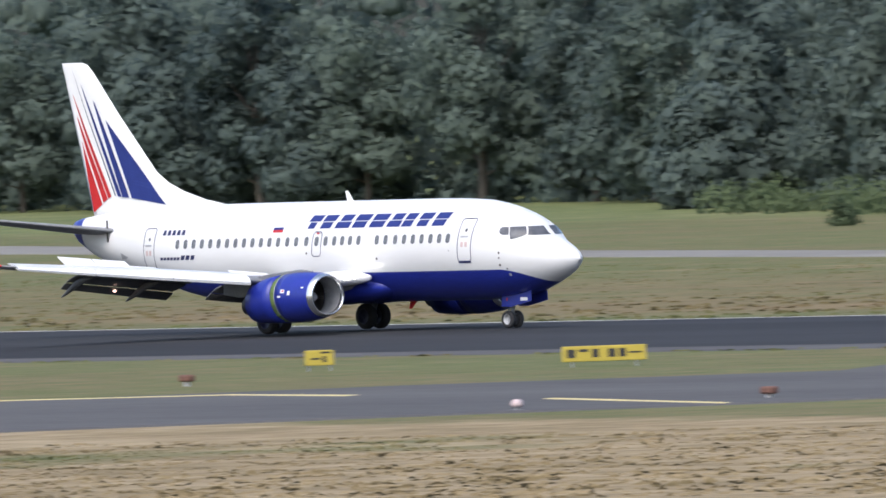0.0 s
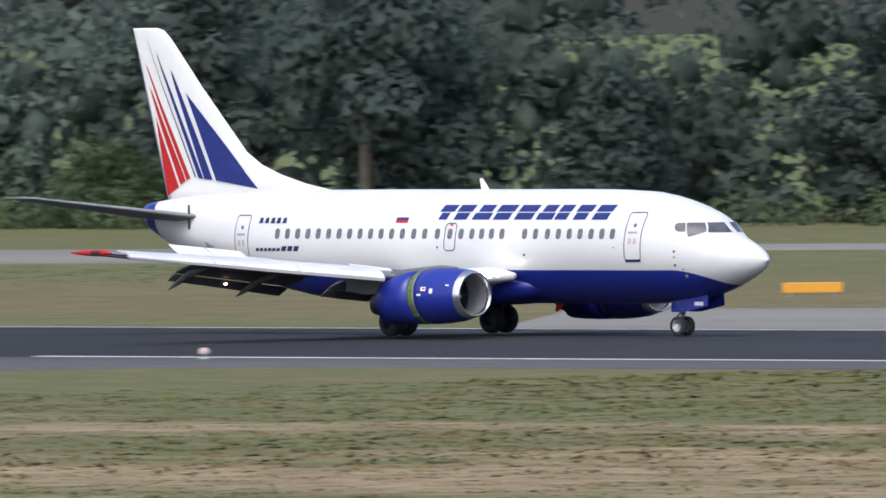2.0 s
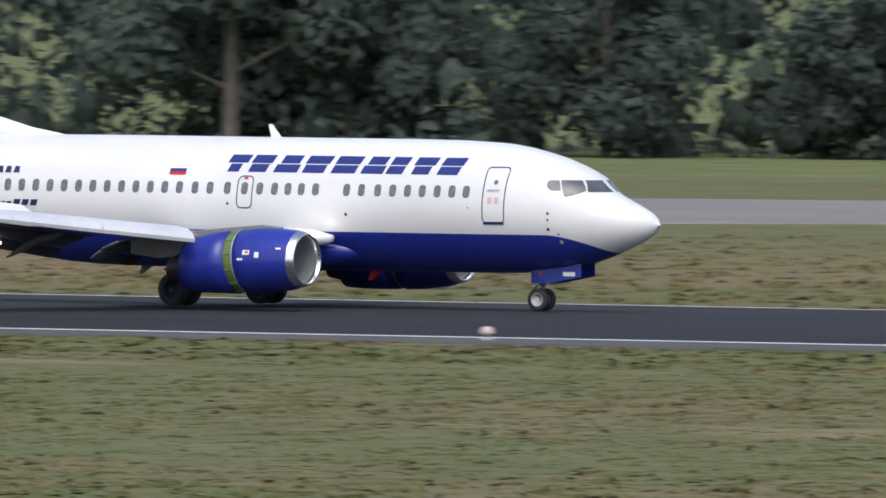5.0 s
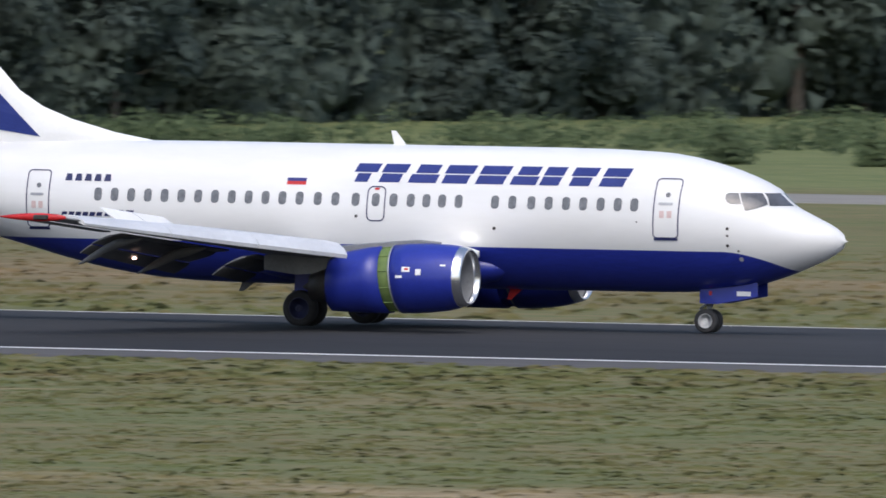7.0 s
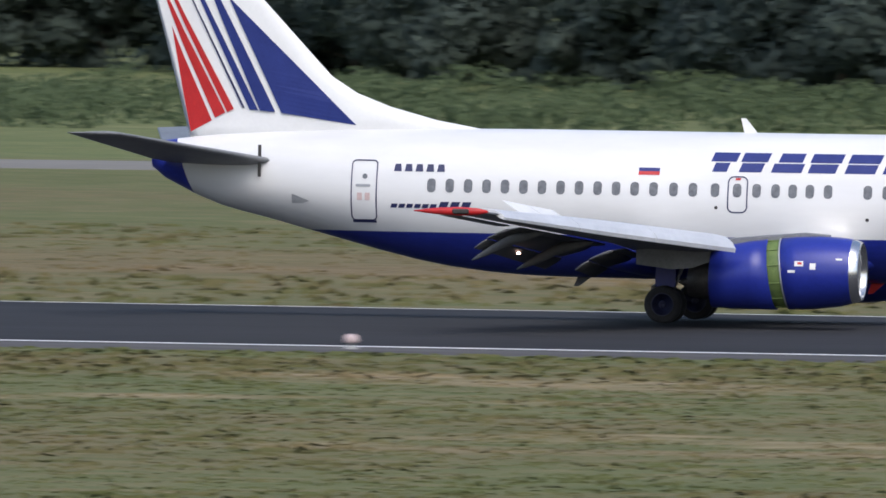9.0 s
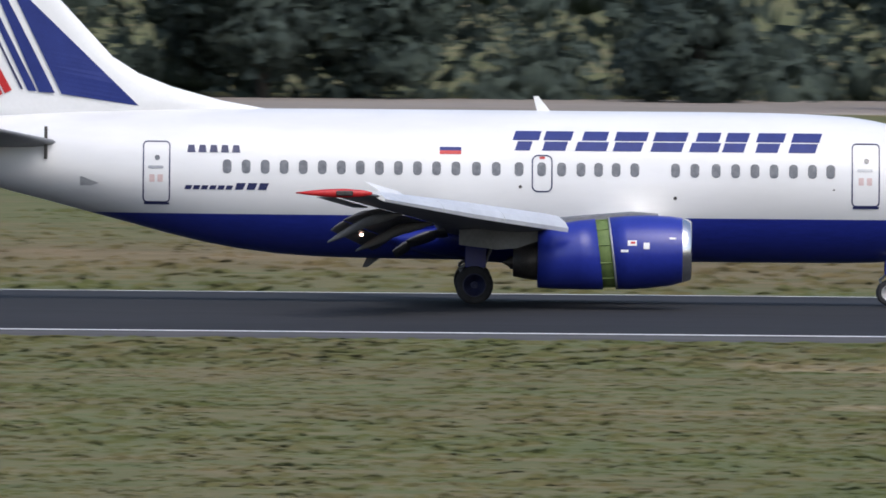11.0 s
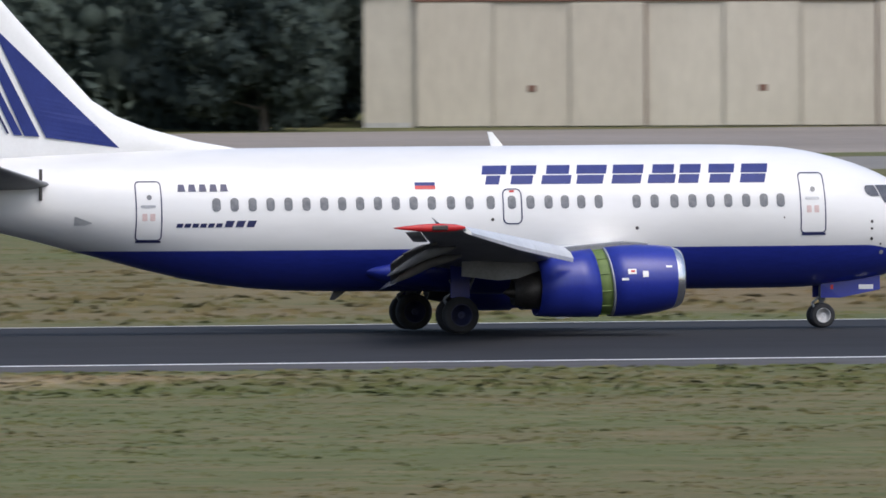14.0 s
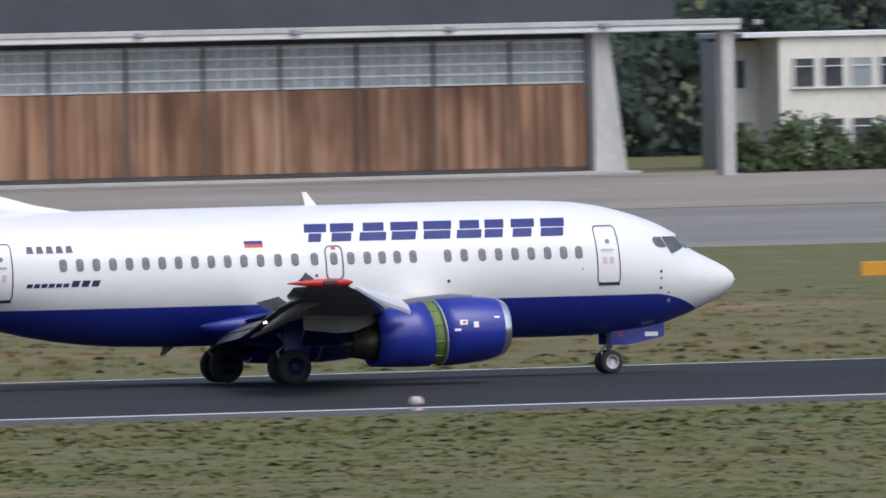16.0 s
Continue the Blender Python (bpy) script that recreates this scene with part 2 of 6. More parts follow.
    if blades:
        geo = nt.nodes.new("ShaderNodeNewGeometry")
        # blade colour raised to make up for the shade between tufts
        col = mixc(nt, 1.0, col, ramp_color(nt, geo.outputs["Random Per Island"], [(0.0, (1.08, 1.10, 1.06)), (1.0, (1.2, 1.2, 1.16))]), "MULTIPLY")
        nt.links.new(col, bsdf.inputs["Base Color"])
        thin = nt.nodes.new("ShaderNodeBsdfTranslucent")
        nt.links.new(col, thin.inputs["Color"])
        mix = nt.nodes.new("ShaderNodeMixShader")
        mix.inputs[0].default_value = 0.25
        nt.links.new(bsdf.outputs[0], mix.inputs[1])
        nt.links.new(thin.outputs[0], mix.inputs[2])
        nt.links.new(mix.outputs[0], nt.nodes["Material Output"].inputs["Surface"])
    else:
        nt.links.new(col, bsdf.inputs["Base Color"])
        bump(nt, bsdf, fine, 0.15, 0.6)
    return m


M_GRASS = ground_material()
M_TUFT = ground_material("tuft_grass", True)
M_ASPHALT = worn("runway_asphalt", (0.028, 0.029, 0.032), (0.044, 0.045, 0.049), 0.06, 0.85, fine=30, dist=0.004, stretch=(0.25, 1.6, 1), spec=0.08)
M_SHOULDER = worn("shoulder_asphalt", (0.078, 0.076, 0.077), (0.112, 0.109, 0.108), 0.06, 0.88, fine=30, dist=0.004, stretch=(0.4, 1, 1), spec=0.1)
M_TAXI = worn("taxiway_asphalt", (0.175, 0.166, 0.150), (0.24, 0.228, 0.208), 0.05, 0.88, fine=30, dist=0.004, stretch=(0.5, 1, 1), spec=0.15)
M_APRON = worn("sandy_apron", (0.20, 0.17, 0.14), (0.29, 0.25, 0.21), 0.03, 0.9, fine=25, dist=0.01)
M_LINE = worn("white_line", (0.72, 0.72, 0.70), (0.84, 0.84, 0.82), 0.8, 0.7, dist=0)
M_YELLOW = worn("yellow_line", (0.52, 0.42, 0.16), (0.62, 0.52, 0.25), 0.8, 0.7, dist=0)


def sheet(name, verts, faces, mat, label, category):
    me = bpy.data.meshes.new(name)
    me.from_pydata(verts, [], faces)
    me.materials.append(mat)
    return tagged(new(name, me), label, category, kind="structure")


def ground():
    xs = np.concatenate([[-4500, -2600], np.linspace(-1500, 1200, 91), [2200, 4500]])
    ys = np.concatenate([[-600, 0, 150, 250], np.linspace(300, 1300, 61), [1700, 2600, 4600]])
    verts, faces = [], []
    for j, y in enumerate(ys):
        for i, x in enumerate(xs):
            h = 0.04 * noise.noise(Vector((x * 0.02, y * 0.02, 0)))
            if abs(y - RUNWAY_Y) < 60:
                h = min(h, 0) - 0.06
            verts.append((x, y, GROUND_Z - 0.01 + h))
    n = len(xs)
    for j in range(len(ys) - 1):
        for i in range(n - 1):
            a = j * n + i
            faces.append((a, a + 1, a + n + 1, a + n))
    return sheet("ground", verts, faces, M_GRASS, "mown airfield turf, green with dry tan patches", "grass field")


ground()
X0, X1 = -1500, 1000


def strip(name, section, mat, label, category, x0=X0, x1=X1, step=50):
    """A long sheet along the runway. section: (offset north of the middle, z) pairs."""
    xs = np.arange(x0, x1 + 1, step)
    verts = [(x, RUNWAY_Y + o, z) for x in xs for o, z in section]
    n = len(section)
    faces = [(i * n + k, (i + 1) * n + k, (i + 1) * n + k + 1, i * n + k + 1) for i in range(len(xs) - 1) for k in range(n - 1)]
    return sheet(name, verts, faces, mat, label, category)


crown = lambda o: -0.30 * abs(o) / 22.8
strip("runway", [(-23.2, crown(23.2)), (-12, crown(12)), (-5, crown(5)), (0, -0.012), (5, crown(5)), (12, crown(12)), (23.4, crown(23.4))], M_ASPHALT, "dark grey asphalt runway with a slight crown", "runway")


def shoulder():
    """Asphalt beside the runway, of uneven width where the turf has crept in."""
    xs = np.arange(X0, X1 + 1, 4.0)
    verts = []
    for x in xs:
        w = float(np.interp(x, (-1500, -620, -540, -470, -400, -330, -290, -240, -190, -120, 1000), (29.0, 26.5, 27, 32, 32.5, 28, 27, 29, 28.5, 26, 25.6)))
        w += 0.6 * noise.noise(Vector((x * 0.05, 3.3, 0))) + 0.5 * noise.noise(Vector((x * 0.21, 7.1, 0)))
        verts += [(x, RUNWAY_Y - w - 1.0, -0.42), (x, RUNWAY_Y - w, -0.322), (x, RUNWAY_Y - 23.2, -0.309)]
    faces = [(3 * i + k, 3 * i + 3 + k, 3 * i + 4 + k, 3 * i + 1 + k) for i in range(len(xs) - 1) for k in range(2)]
    sheet("runway_shoulder", verts, faces, M_SHOULDER, "mid-grey asphalt runway shoulder", "pavement")


shoulder()
strip("runway_edge_line", [(-23.1, crown(23.1) + 0.012), (-22.5, crown(22.5) + 0.012)], M_LINE, "white painted runway edge line", "road marking", x0=-468, x1=1032)
strip("runway_far_line", [(22.2, crown(22.2) + 0.008), (23.3, crown(23.3) + 0.008)], M_LINE, "white painted runway edge line", "road marking", x0=-1000)


def ribbon(name, pts, mat, label, category, z):
    """A sheet along a line of (x, y, y_far) edges."""
    verts, faces = [], []
    first, last = pts[0], pts[-1]
    rows = [(first[0] - 0.7, first[1], first[2] - 0.7, first[3], -0.6)] + [(*p, z) for p in pts] + [(last[0] + 0.7, last[1], last[2] + 0.7, last[3], -0.6)]
    for x, ya, xb, yb, zz in rows:
        verts += [(x + 0.4, ya - 1.2, -0.6), (x, ya, zz), (xb, yb, zz), (xb - 0.4, yb + 1.2, -0.6)]
    for k in range(len(rows) - 1):
        for j in range(3):
            a = 4 * k + j
            faces.append((a, a + 4, a + 5, a + 1))
    return sheet(name, verts, faces, mat, label, category)


ribbon("taxiway", [(-1500, 980, -1500, 1010), (-1000, 822, -1000, 845), (-852, 762, -878, 786), (-754, 713, -772, 730), (-714, 695, -728, 710), (-622, 700, -653, 734), (-612, 700, -644, 736), (-620, 734, -633, 750), (-576, 746, -586, 758), (-515, 712, -532, 732), (-455, 679, -478, 716), (-446, 672, -477, 720), (-380, 700, -420, 760), (-290, 794, -295, 816), (-180, 800, -180, 822), (0, 850, 0, 875), (120, 862, 123, 886), (292, 868, 305, 908), (342, 790, 400, 905), (700, 760, 760, 900)], M_TAXI, "grey asphalt taxiway across the field", "taxiway", -0.262)
ribbon("taxiway_link", [(-486, 566.5, -508, 596), (-480, 566.6, -505, 602), (-468, 567.6, -497, 604)], M_TAXI, "grey asphalt taxiway joining the runway", "taxiway", -0.268)
ribbon("exit_taxiway", [(-760, 330, -790, 360), (-477, 425.5, -515, 459), (-470, 436, -508, 471), (-462, 446, -497, 481.5), (-459, 456, -507, 496), (-458, 465, -513, 507.5), (-461, 478, -500, 513.5), (-458, 495, -485, 513.7), (-452, 508, -470, 513.9), (-440, 512.5, -445, 514)], M_SHOULDER, "grey asphalt taxiway turning off the runway", "taxiway", -0.255)
ribbon("apron", [(-60, 945, -60, 968), (60, 950, 60, 1000), (150, 889, 165, 990), (290, 925, 305, 1015), (389, 912, 400, 1050), (520, 912, 540, 1052), (900, 905, 900, 1060)], M_APRON, "sandy brown apron before the hangars", "apron", -0.25)
ribbon("taxiway_centre_line", [(-700, 395, -700.5, 395.8), (-507, 462.2, -507.5, 463), (-497.6, 459.0, -498, 460)], M_YELLOW, "faded yellow taxiway line", "road marking", -0.245)
ribbon("taxiway_stop_line", [(-480.5, 452.0, -481, 452.9), (-463.7, 444.0, -464.2, 444.8)], M_YELLOW, "faded yellow holding line", "road marking", -0.245)


# ---- the airliner ----
# stations: x, top, bottom, half width, height of the widest line
STATIONS = [(4.15, 2.68, 2.64, 0.02, 2.66), (4.05, 2.88, 2.45, 0.22, 2.66), (3.85, 3.03, 2.30, 0.37, 2.66), (3.55, 3.18, 2.13, 0.56, 2.66), (3.0, 3.42, 1.90, 0.84, 2.68),
            (2.5, 3.66, 1.70, 1.06, 2.72), (2.15, 3.97, 1.58, 1.21, 2.77), (2.0, 4.13, 1.53, 1.28, 2.80), (1.42, 4.41, 1.36, 1.48, 2.88), (0.79, 4.64, 1.26, 1.64, 2.96),
            (-0.1, 4.88, 1.17, 1.78, 3.04), (-1.06, 5.05, 1.13, 1.85, 3.08), (-3.07, 5.14, 1.12, 1.88, 3.10), (-8.0, 5.15, 1.12, 1.88, 3.10), (-14.5, 5.15, 1.15, 1.88, 3.10),
            (-16.5, 5.14, 1.25, 1.86, 3.13), (-18.43, 5.12, 1.54, 1.77, 3.22), (-21.19, 5.03, 2.24, 1.47, 3.45), (-22.71, 4.96, 2.64, 1.18, 3.62), (-23.93, 4.88, 2.95, 0.92, 3.78),
            (-24.7, 4.80, 3.26, 0.70, 3.93), (-25.5, 4.70, 3.66, 0.45, 4.15), (-25.86, 4.62, 3.95, 0.28, 4.28)]
STATIONS = [(x if x < 2.5 else 2.5 + (x - 2.5) * 0.94, *rest) for x, *rest in STATIONS]
_S = np.array(STATIONS)[::-1]


def hull_at(x):
    """Top, bottom, half width and widest height of the hull at x (smooth between stations)."""
    xs = _S[:, 0]
    i = int(np.clip(np.searchsorted(xs, x) - 1, 0, len(xs) - 2))
    h = xs[i + 1] - xs[i]
    t = float(np.clip((x - xs[i]) / h, 0, 1))
    out = []
    for c in range(1, 5):
        v = _S[:, c]
        d = lambda k: (v[min(k + 1, len(v) - 1)] - v[max(k - 1, 0)]) / (xs[min(k + 1, len(v) - 1)] - xs[max(k - 1, 0)])
        out.append(float(v[i] * (2 * t**3 - 3 * t**2 + 1) + v[i + 1] * (3 * t**2 - 2 * t**3) + h * d(i) * (t**3 - 2 * t**2 + t) + h * d(i + 1) * (t**3 - t**2)))
    return out


def skin_y(x, z):
    """Distance of the hull's side from its middle plane."""
    top, bot, hw, mid = hull_at(x)
    u = (z - mid) / ((top - mid) if z > mid else (mid - bot))
    return hw * math.sqrt(max(0.0, 1 - u * u))


def fuselage(parent):
    rings = []
    xs = sorted(set([round(s[0], 3) for s in STATIONS] + [round(4.1 - 0.35 * k, 3) for k in range(14)] + [-1.5 - k for k in range(24)]), reverse=True)
    for x in xs:
        top, bot, hw, mid = hull_at(x)
        ring = []
        for k in range(64):
            a = 2 * math.pi * k / 64
            s = math.sin(a)
            ring.append((x, hw * math.cos(a), mid + s * ((top - mid) if s > 0 else (mid - bot))))
        rings.append(ring)
    return part("fuselage", loft(bmesh.new(), rings), M_HULL, parent, smooth=True)


def patch(rows, side=-1, lift=0.006, cols=2, up=0.0):
    """A sheet that follows the hull's skin. rows: (z, x_left, x_right), from the bottom up."""
    verts, faces = [], []
    n = max(cols, int(max(r[2] - r[1] for r in rows) / 0.6) + 2)
    for z, xl, xr in rows:
        for k in range(n):
            x = xl + (xr - xl) * k / (n - 1)
            verts.append((x, side * (skin_y(x, z) + lift), z + up))
    for j in range(len(rows) - 1):
        for k in range(n - 1):
            a = j * n + k
            q = (a, a + 1, a + n + 1, a + n)
            faces.append(q if side < 0 else q[::-1])
    return verts, faces


def rounded_rows(x, z, w, h, r, n=5):
    rows = []
    for k in range(n + 1):
        a = math.pi / 2 * k / n
        rows.append((z - h / 2 + r * (1 - math.cos(a)), r * (1 - math.sin(a))))
    rows = [(zz, x - w / 2 + i, x + w / 2 - i) for zz, i in rows]
    return rows + [(2 * z - zz, l, rr) for zz, l, rr in rows[::-1]]


def outline(x, z, w, h, r, width, side, lift=0.008, n=5):
    """A rounded rectangular band on the hull."""
    pts = []
    for cx, cz, a0 in ((w / 2 - r, h / 2 - r, 0), (-w / 2 + r, h / 2 - r, 90), (-w / 2 + r, -h / 2 + r, 180), (w / 2 - r, -h / 2 + r, 270)):
        for k in range(n + 1):
            a = radians(a0 + 90 * k / n)
            pts.append((cx, cz, math.cos(a), math.sin(a)))
    dense = []
    for i, p in enumerate(pts):
        q = pts[(i + 1) % len(pts)]
        m = 6 if abs((q[0] + r * q[2]) - (p[0] + r * p[2])) + abs((q[1] + r * q[3]) - (p[1] + r * p[3])) > 0.25 else 1
        for k in range(m):
            f = k / m
            dense.append(tuple(p[c] + (q[c] - p[c]) * f for c in range(4)))
    verts, faces = [], []
    for cx, cz, c, s in dense:
        for rr in (r, r - width):
            xx, zz = x + cx + rr * c, z + cz + rr * s
            verts.append((xx, side * (skin_y(xx, zz) + lift), zz))
    n = len(dense)
    for k in range(n):
        q = (2 * k, 2 * ((k + 1) % n), 2 * ((k + 1) % n) + 1, 2 * k + 1)
        faces.append(q if side > 0 else q[::-1])
    return verts, faces


def airfoil(chord, thick, n=9):
    """Points (back from the leading edge, up) round a wing section, from the trailing edge over the top."""
    out = []
    us = [(1 - math.cos(math.pi * k / n)) / 2 for k in range(n + 1)]
    yt = lambda u: 5 * thick * (0.2969 * math.sqrt(u) - 0.126 * u - 0.3516 * u * u + 0.2843 * u**3 - 0.1030 * u**4)
    for u in us[::-1]:
        out.append((u * chord, yt(u) * chord * 1.05 + 0.002))
    for u in us[1:-1]:
        out.append((u * chord, -yt(u) * chord * 0.85 - 0.002))
    return out


def surface(sections, n=9):
    """A lifting surface through sections (le_x, y, z, chord, thickness, twist)."""
    rings = []
    for lx, y, z, chord, th, tw in sections:
        ring = []
        for u, w in airfoil(chord, th, n):
            c, s = math.cos(radians(tw)), math.sin(radians(tw))
            ring.append((lx - u * c - w * s, y, z + w * c - u * s))
        rings.append(ring)
    return loft(bmesh.new(), rings)


def wing(parent, side):
    s = side
    # wing box: y, leading edge x, trailing edge x, z
    W = [(1.2, -7.0, -12.2, 1.76), (1.9, -7.25, -12.15, 1.83), (4.9, -9.0, -12.3, 2.13), (9.5, -11.45, -13.7, 2.60), (13.9, -13.83, -15.15, 3.07), (14.35, -14.12, -15.3, 3.12)]
    sec = [(le, s * y, z, le - te, 0.15 - 0.005 * y, -1.0) for y, le, te, z in W]
    w = part("wing", surface(sec), M_GREYWING, parent, smooth=True, label="light grey metal wing")

    def on_wing(y):
        ys = [r[0] for r in W]
        return [float(np.interp(y, ys, [r[c] for r in W])) for c in (1, 2, 3)]
    # leading edge slats, drooped forward
    for y0, y1 in ((5.95, 8.48), (8.5, 11.08), (11.1, 13.75)):
        rings = []
        for y in (y0, (y0 + y1) / 2, y1):
            xf = float(np.interp(y, (6.0, 9.5, 13.8), (-8.72, -11.12, -13.66)))
            zb = float(np.interp(y, (6.0, 9.5, 13.8), (2.00, 2.40, 2.92)))
            zt = float(np.interp(y, (6.0, 9.5, 13.8), (2.50, 2.88, 3.22)))
            h = zt - zb
            rings.append([(xf, s * y, zb), (xf + 0.02, s * y, zb + 0.22 * h), (xf - 0.07, s * y, zb + 0.55 * h), (xf - 0.25, s * y, zb + 0.85 * h), (xf - 0.62, s * y, zt), (xf - 0.66, s * y, zt - 0.02), (xf - 0.32, s * y, zb + 0.55 * h), (xf - 0.12, s * y, zb + 0.15 * h)])
        part("slat", loft(bmesh.new(), rings), M_SLAT, w, label="pale bare-metal extended slat")
    # root fairing between wing and hull
    rings = []
    for k in range(15):
        f = k / 14
        x = -5.4 - 8.4 * f
        g = math.sin(math.pi * f) ** 0.55
        rings.append([(x, s * (0.9 + (0.2 + 0.92 * g) * math.cos(a)), 1.72 + (0.08 + 0.66 * g - 0.12 * f) * math.sin(a)) for a in [2 * math.pi * j / 16 for j in range(16)]])
    part("wing_root_fairing", loft(bmesh.new(), rings), M_FAIRING, parent, smooth=True)
    # trailing edge flaps, three slotted panels each
    for y0, y1, big in ((2.0, 4.3, 0.85), (5.9, 10.4, 1.0)):
        for k, (back, drop, chord, ang) in enumerate(((-0.35, 0.06, 0.50, 8), (0.05, 0.12, 0.90, 20), (0.85, 0.46, 0.55, 34))):
            secs = []
            for y in (y0, y1):
                le, te, z = on_wing(y)
                taper = big * (1.0 if y < 6 else 1.0 - (y - 6) * 0.045)
                secs.append((te - back * taper, s * y, z - drop * taper, chord * taper, 0.13, ang))
            part("flap", surface(secs), M_FLAP, w, smooth=True, label="extended grey trailing-edge flap")
    # aileron
    secs = []
    for y in (10.6, 13.5):
        le, te, z = on_wing(y)
        secs.append((te + 0.02, s * y, z - 0.01, 0.42, 0.12, 2))
    part("aileron", surface(secs), M_GREYWING, w, smooth=True)
    # raised spoilers
    for y0, y1, ang, ch in ((2.2, 4.2, -30, 0.8), (5.9, 7.2, -14, 0.8), (7.25, 8.5, -22, 0.8), (8.55, 9.9, -34, 0.84), (9.95, 11.3, -34, 0.84)):
        secs = []
        for y in (y0, y1):
            le, te, z = on_wing(y)
            secs.append((te + 0.85, s * y, z + 0.13, ch, 0.05, ang))
        part("spoiler", surface(secs), M_SPOILER, w, label="raised white spoiler panel")
    # flap track fairings
    for y, ln in ((7.6, 1.0), (10.3, 0.95)):
        le, te, z = on_wing(y)
        rings = []
        for k in range(11):
            f = k / 10
            r = 0.135 * ln * math.sin(math.pi * min(1, f * 0.93 + 0.05)) ** 0.75
            x = te + 0.8 - 2.05 * ln * f
            zz = z - 0.16 - 0.42 * f - 0.62 * max(0, f - 0.45)
            rings.append([(x, s * (y + 0.62 * r * math.cos(a)), zz + 1.15 * r * math.sin(a)) for a in [2 * math.pi * j / 12 for j in range(12)]])
        part("flap_fairing", loft(bmesh.new(), rings), M_FLAP, w, smooth=True, label="pointed grey flap track fairing")
    # red tip fairing with its lamps
    rings = []
    for x, r in ((-13.95, 0.03), (-14.2, 0.09), (-14.7, 0.12), (-15.2, 0.10), (-15.6, 0.06), (-15.95, 0.015)):
        rings.append([(x, s * (14.36 + 0.8 * r * math.cos(a)), 3.13 + r * math.sin(a)) for a in [2 * math.pi * j / 12 for j in range(12)]])
    part("wing_tip", loft(bmesh.new(), rings), M_RED, w, smooth=True, label="red wing tip fairing")
    part("tip_panel", boxes((-14.9, -14.45, s * 14.43 - 0.05, s * 14.43 + 0.05, 3.06, 3.2), bevel=0.03), M_DARKMETAL, w)
    # landing lamp in the root
    rings = []
    for x, y, hy, hz in ((-6.25, 1.86, 0.10, 0.10), (-6.5, 2.0, 0.26, 0.19), (-6.8, 2.12, 0.42, 0.26), (-7.3, 2.25, 0.60, 0.30), (-8.2, 2.4, 0.75, 0.28)):
        rings.append([(x, s * (y + hy * math.cos(a)), 2.12 + hz * math.sin(a)) for a in [2 * math.pi * j / 16 for j in range(16)]])
    part("lamp_housing", loft(bmesh.new(), rings), M_WHITE, parent, "white wing root leading edge", True)
    for y in (2.26, 2.52):
        bm = bmesh.new()
        tube(bm, (-6.95 - 0.5 * (y - 2.26), s * y, 2.18), (-6.60 - 0.75 * (y - 2.26), s * (y + 0.05), 2.20), 0.12, 0.115, 16)
        part("landing_lamp", bm, M_LAMP, parent, "bright glowing landing lamp")
    bm = bmesh.new()
    tube(bm, (-14.25, s * 8.3, 1.93), (-14.16, s * 8.3, 1.93), 0.035, 0.035, 10)
    part("marker_lamp", bm, M_REDLAMP, w, "small glowing reddish lamp")
    return w


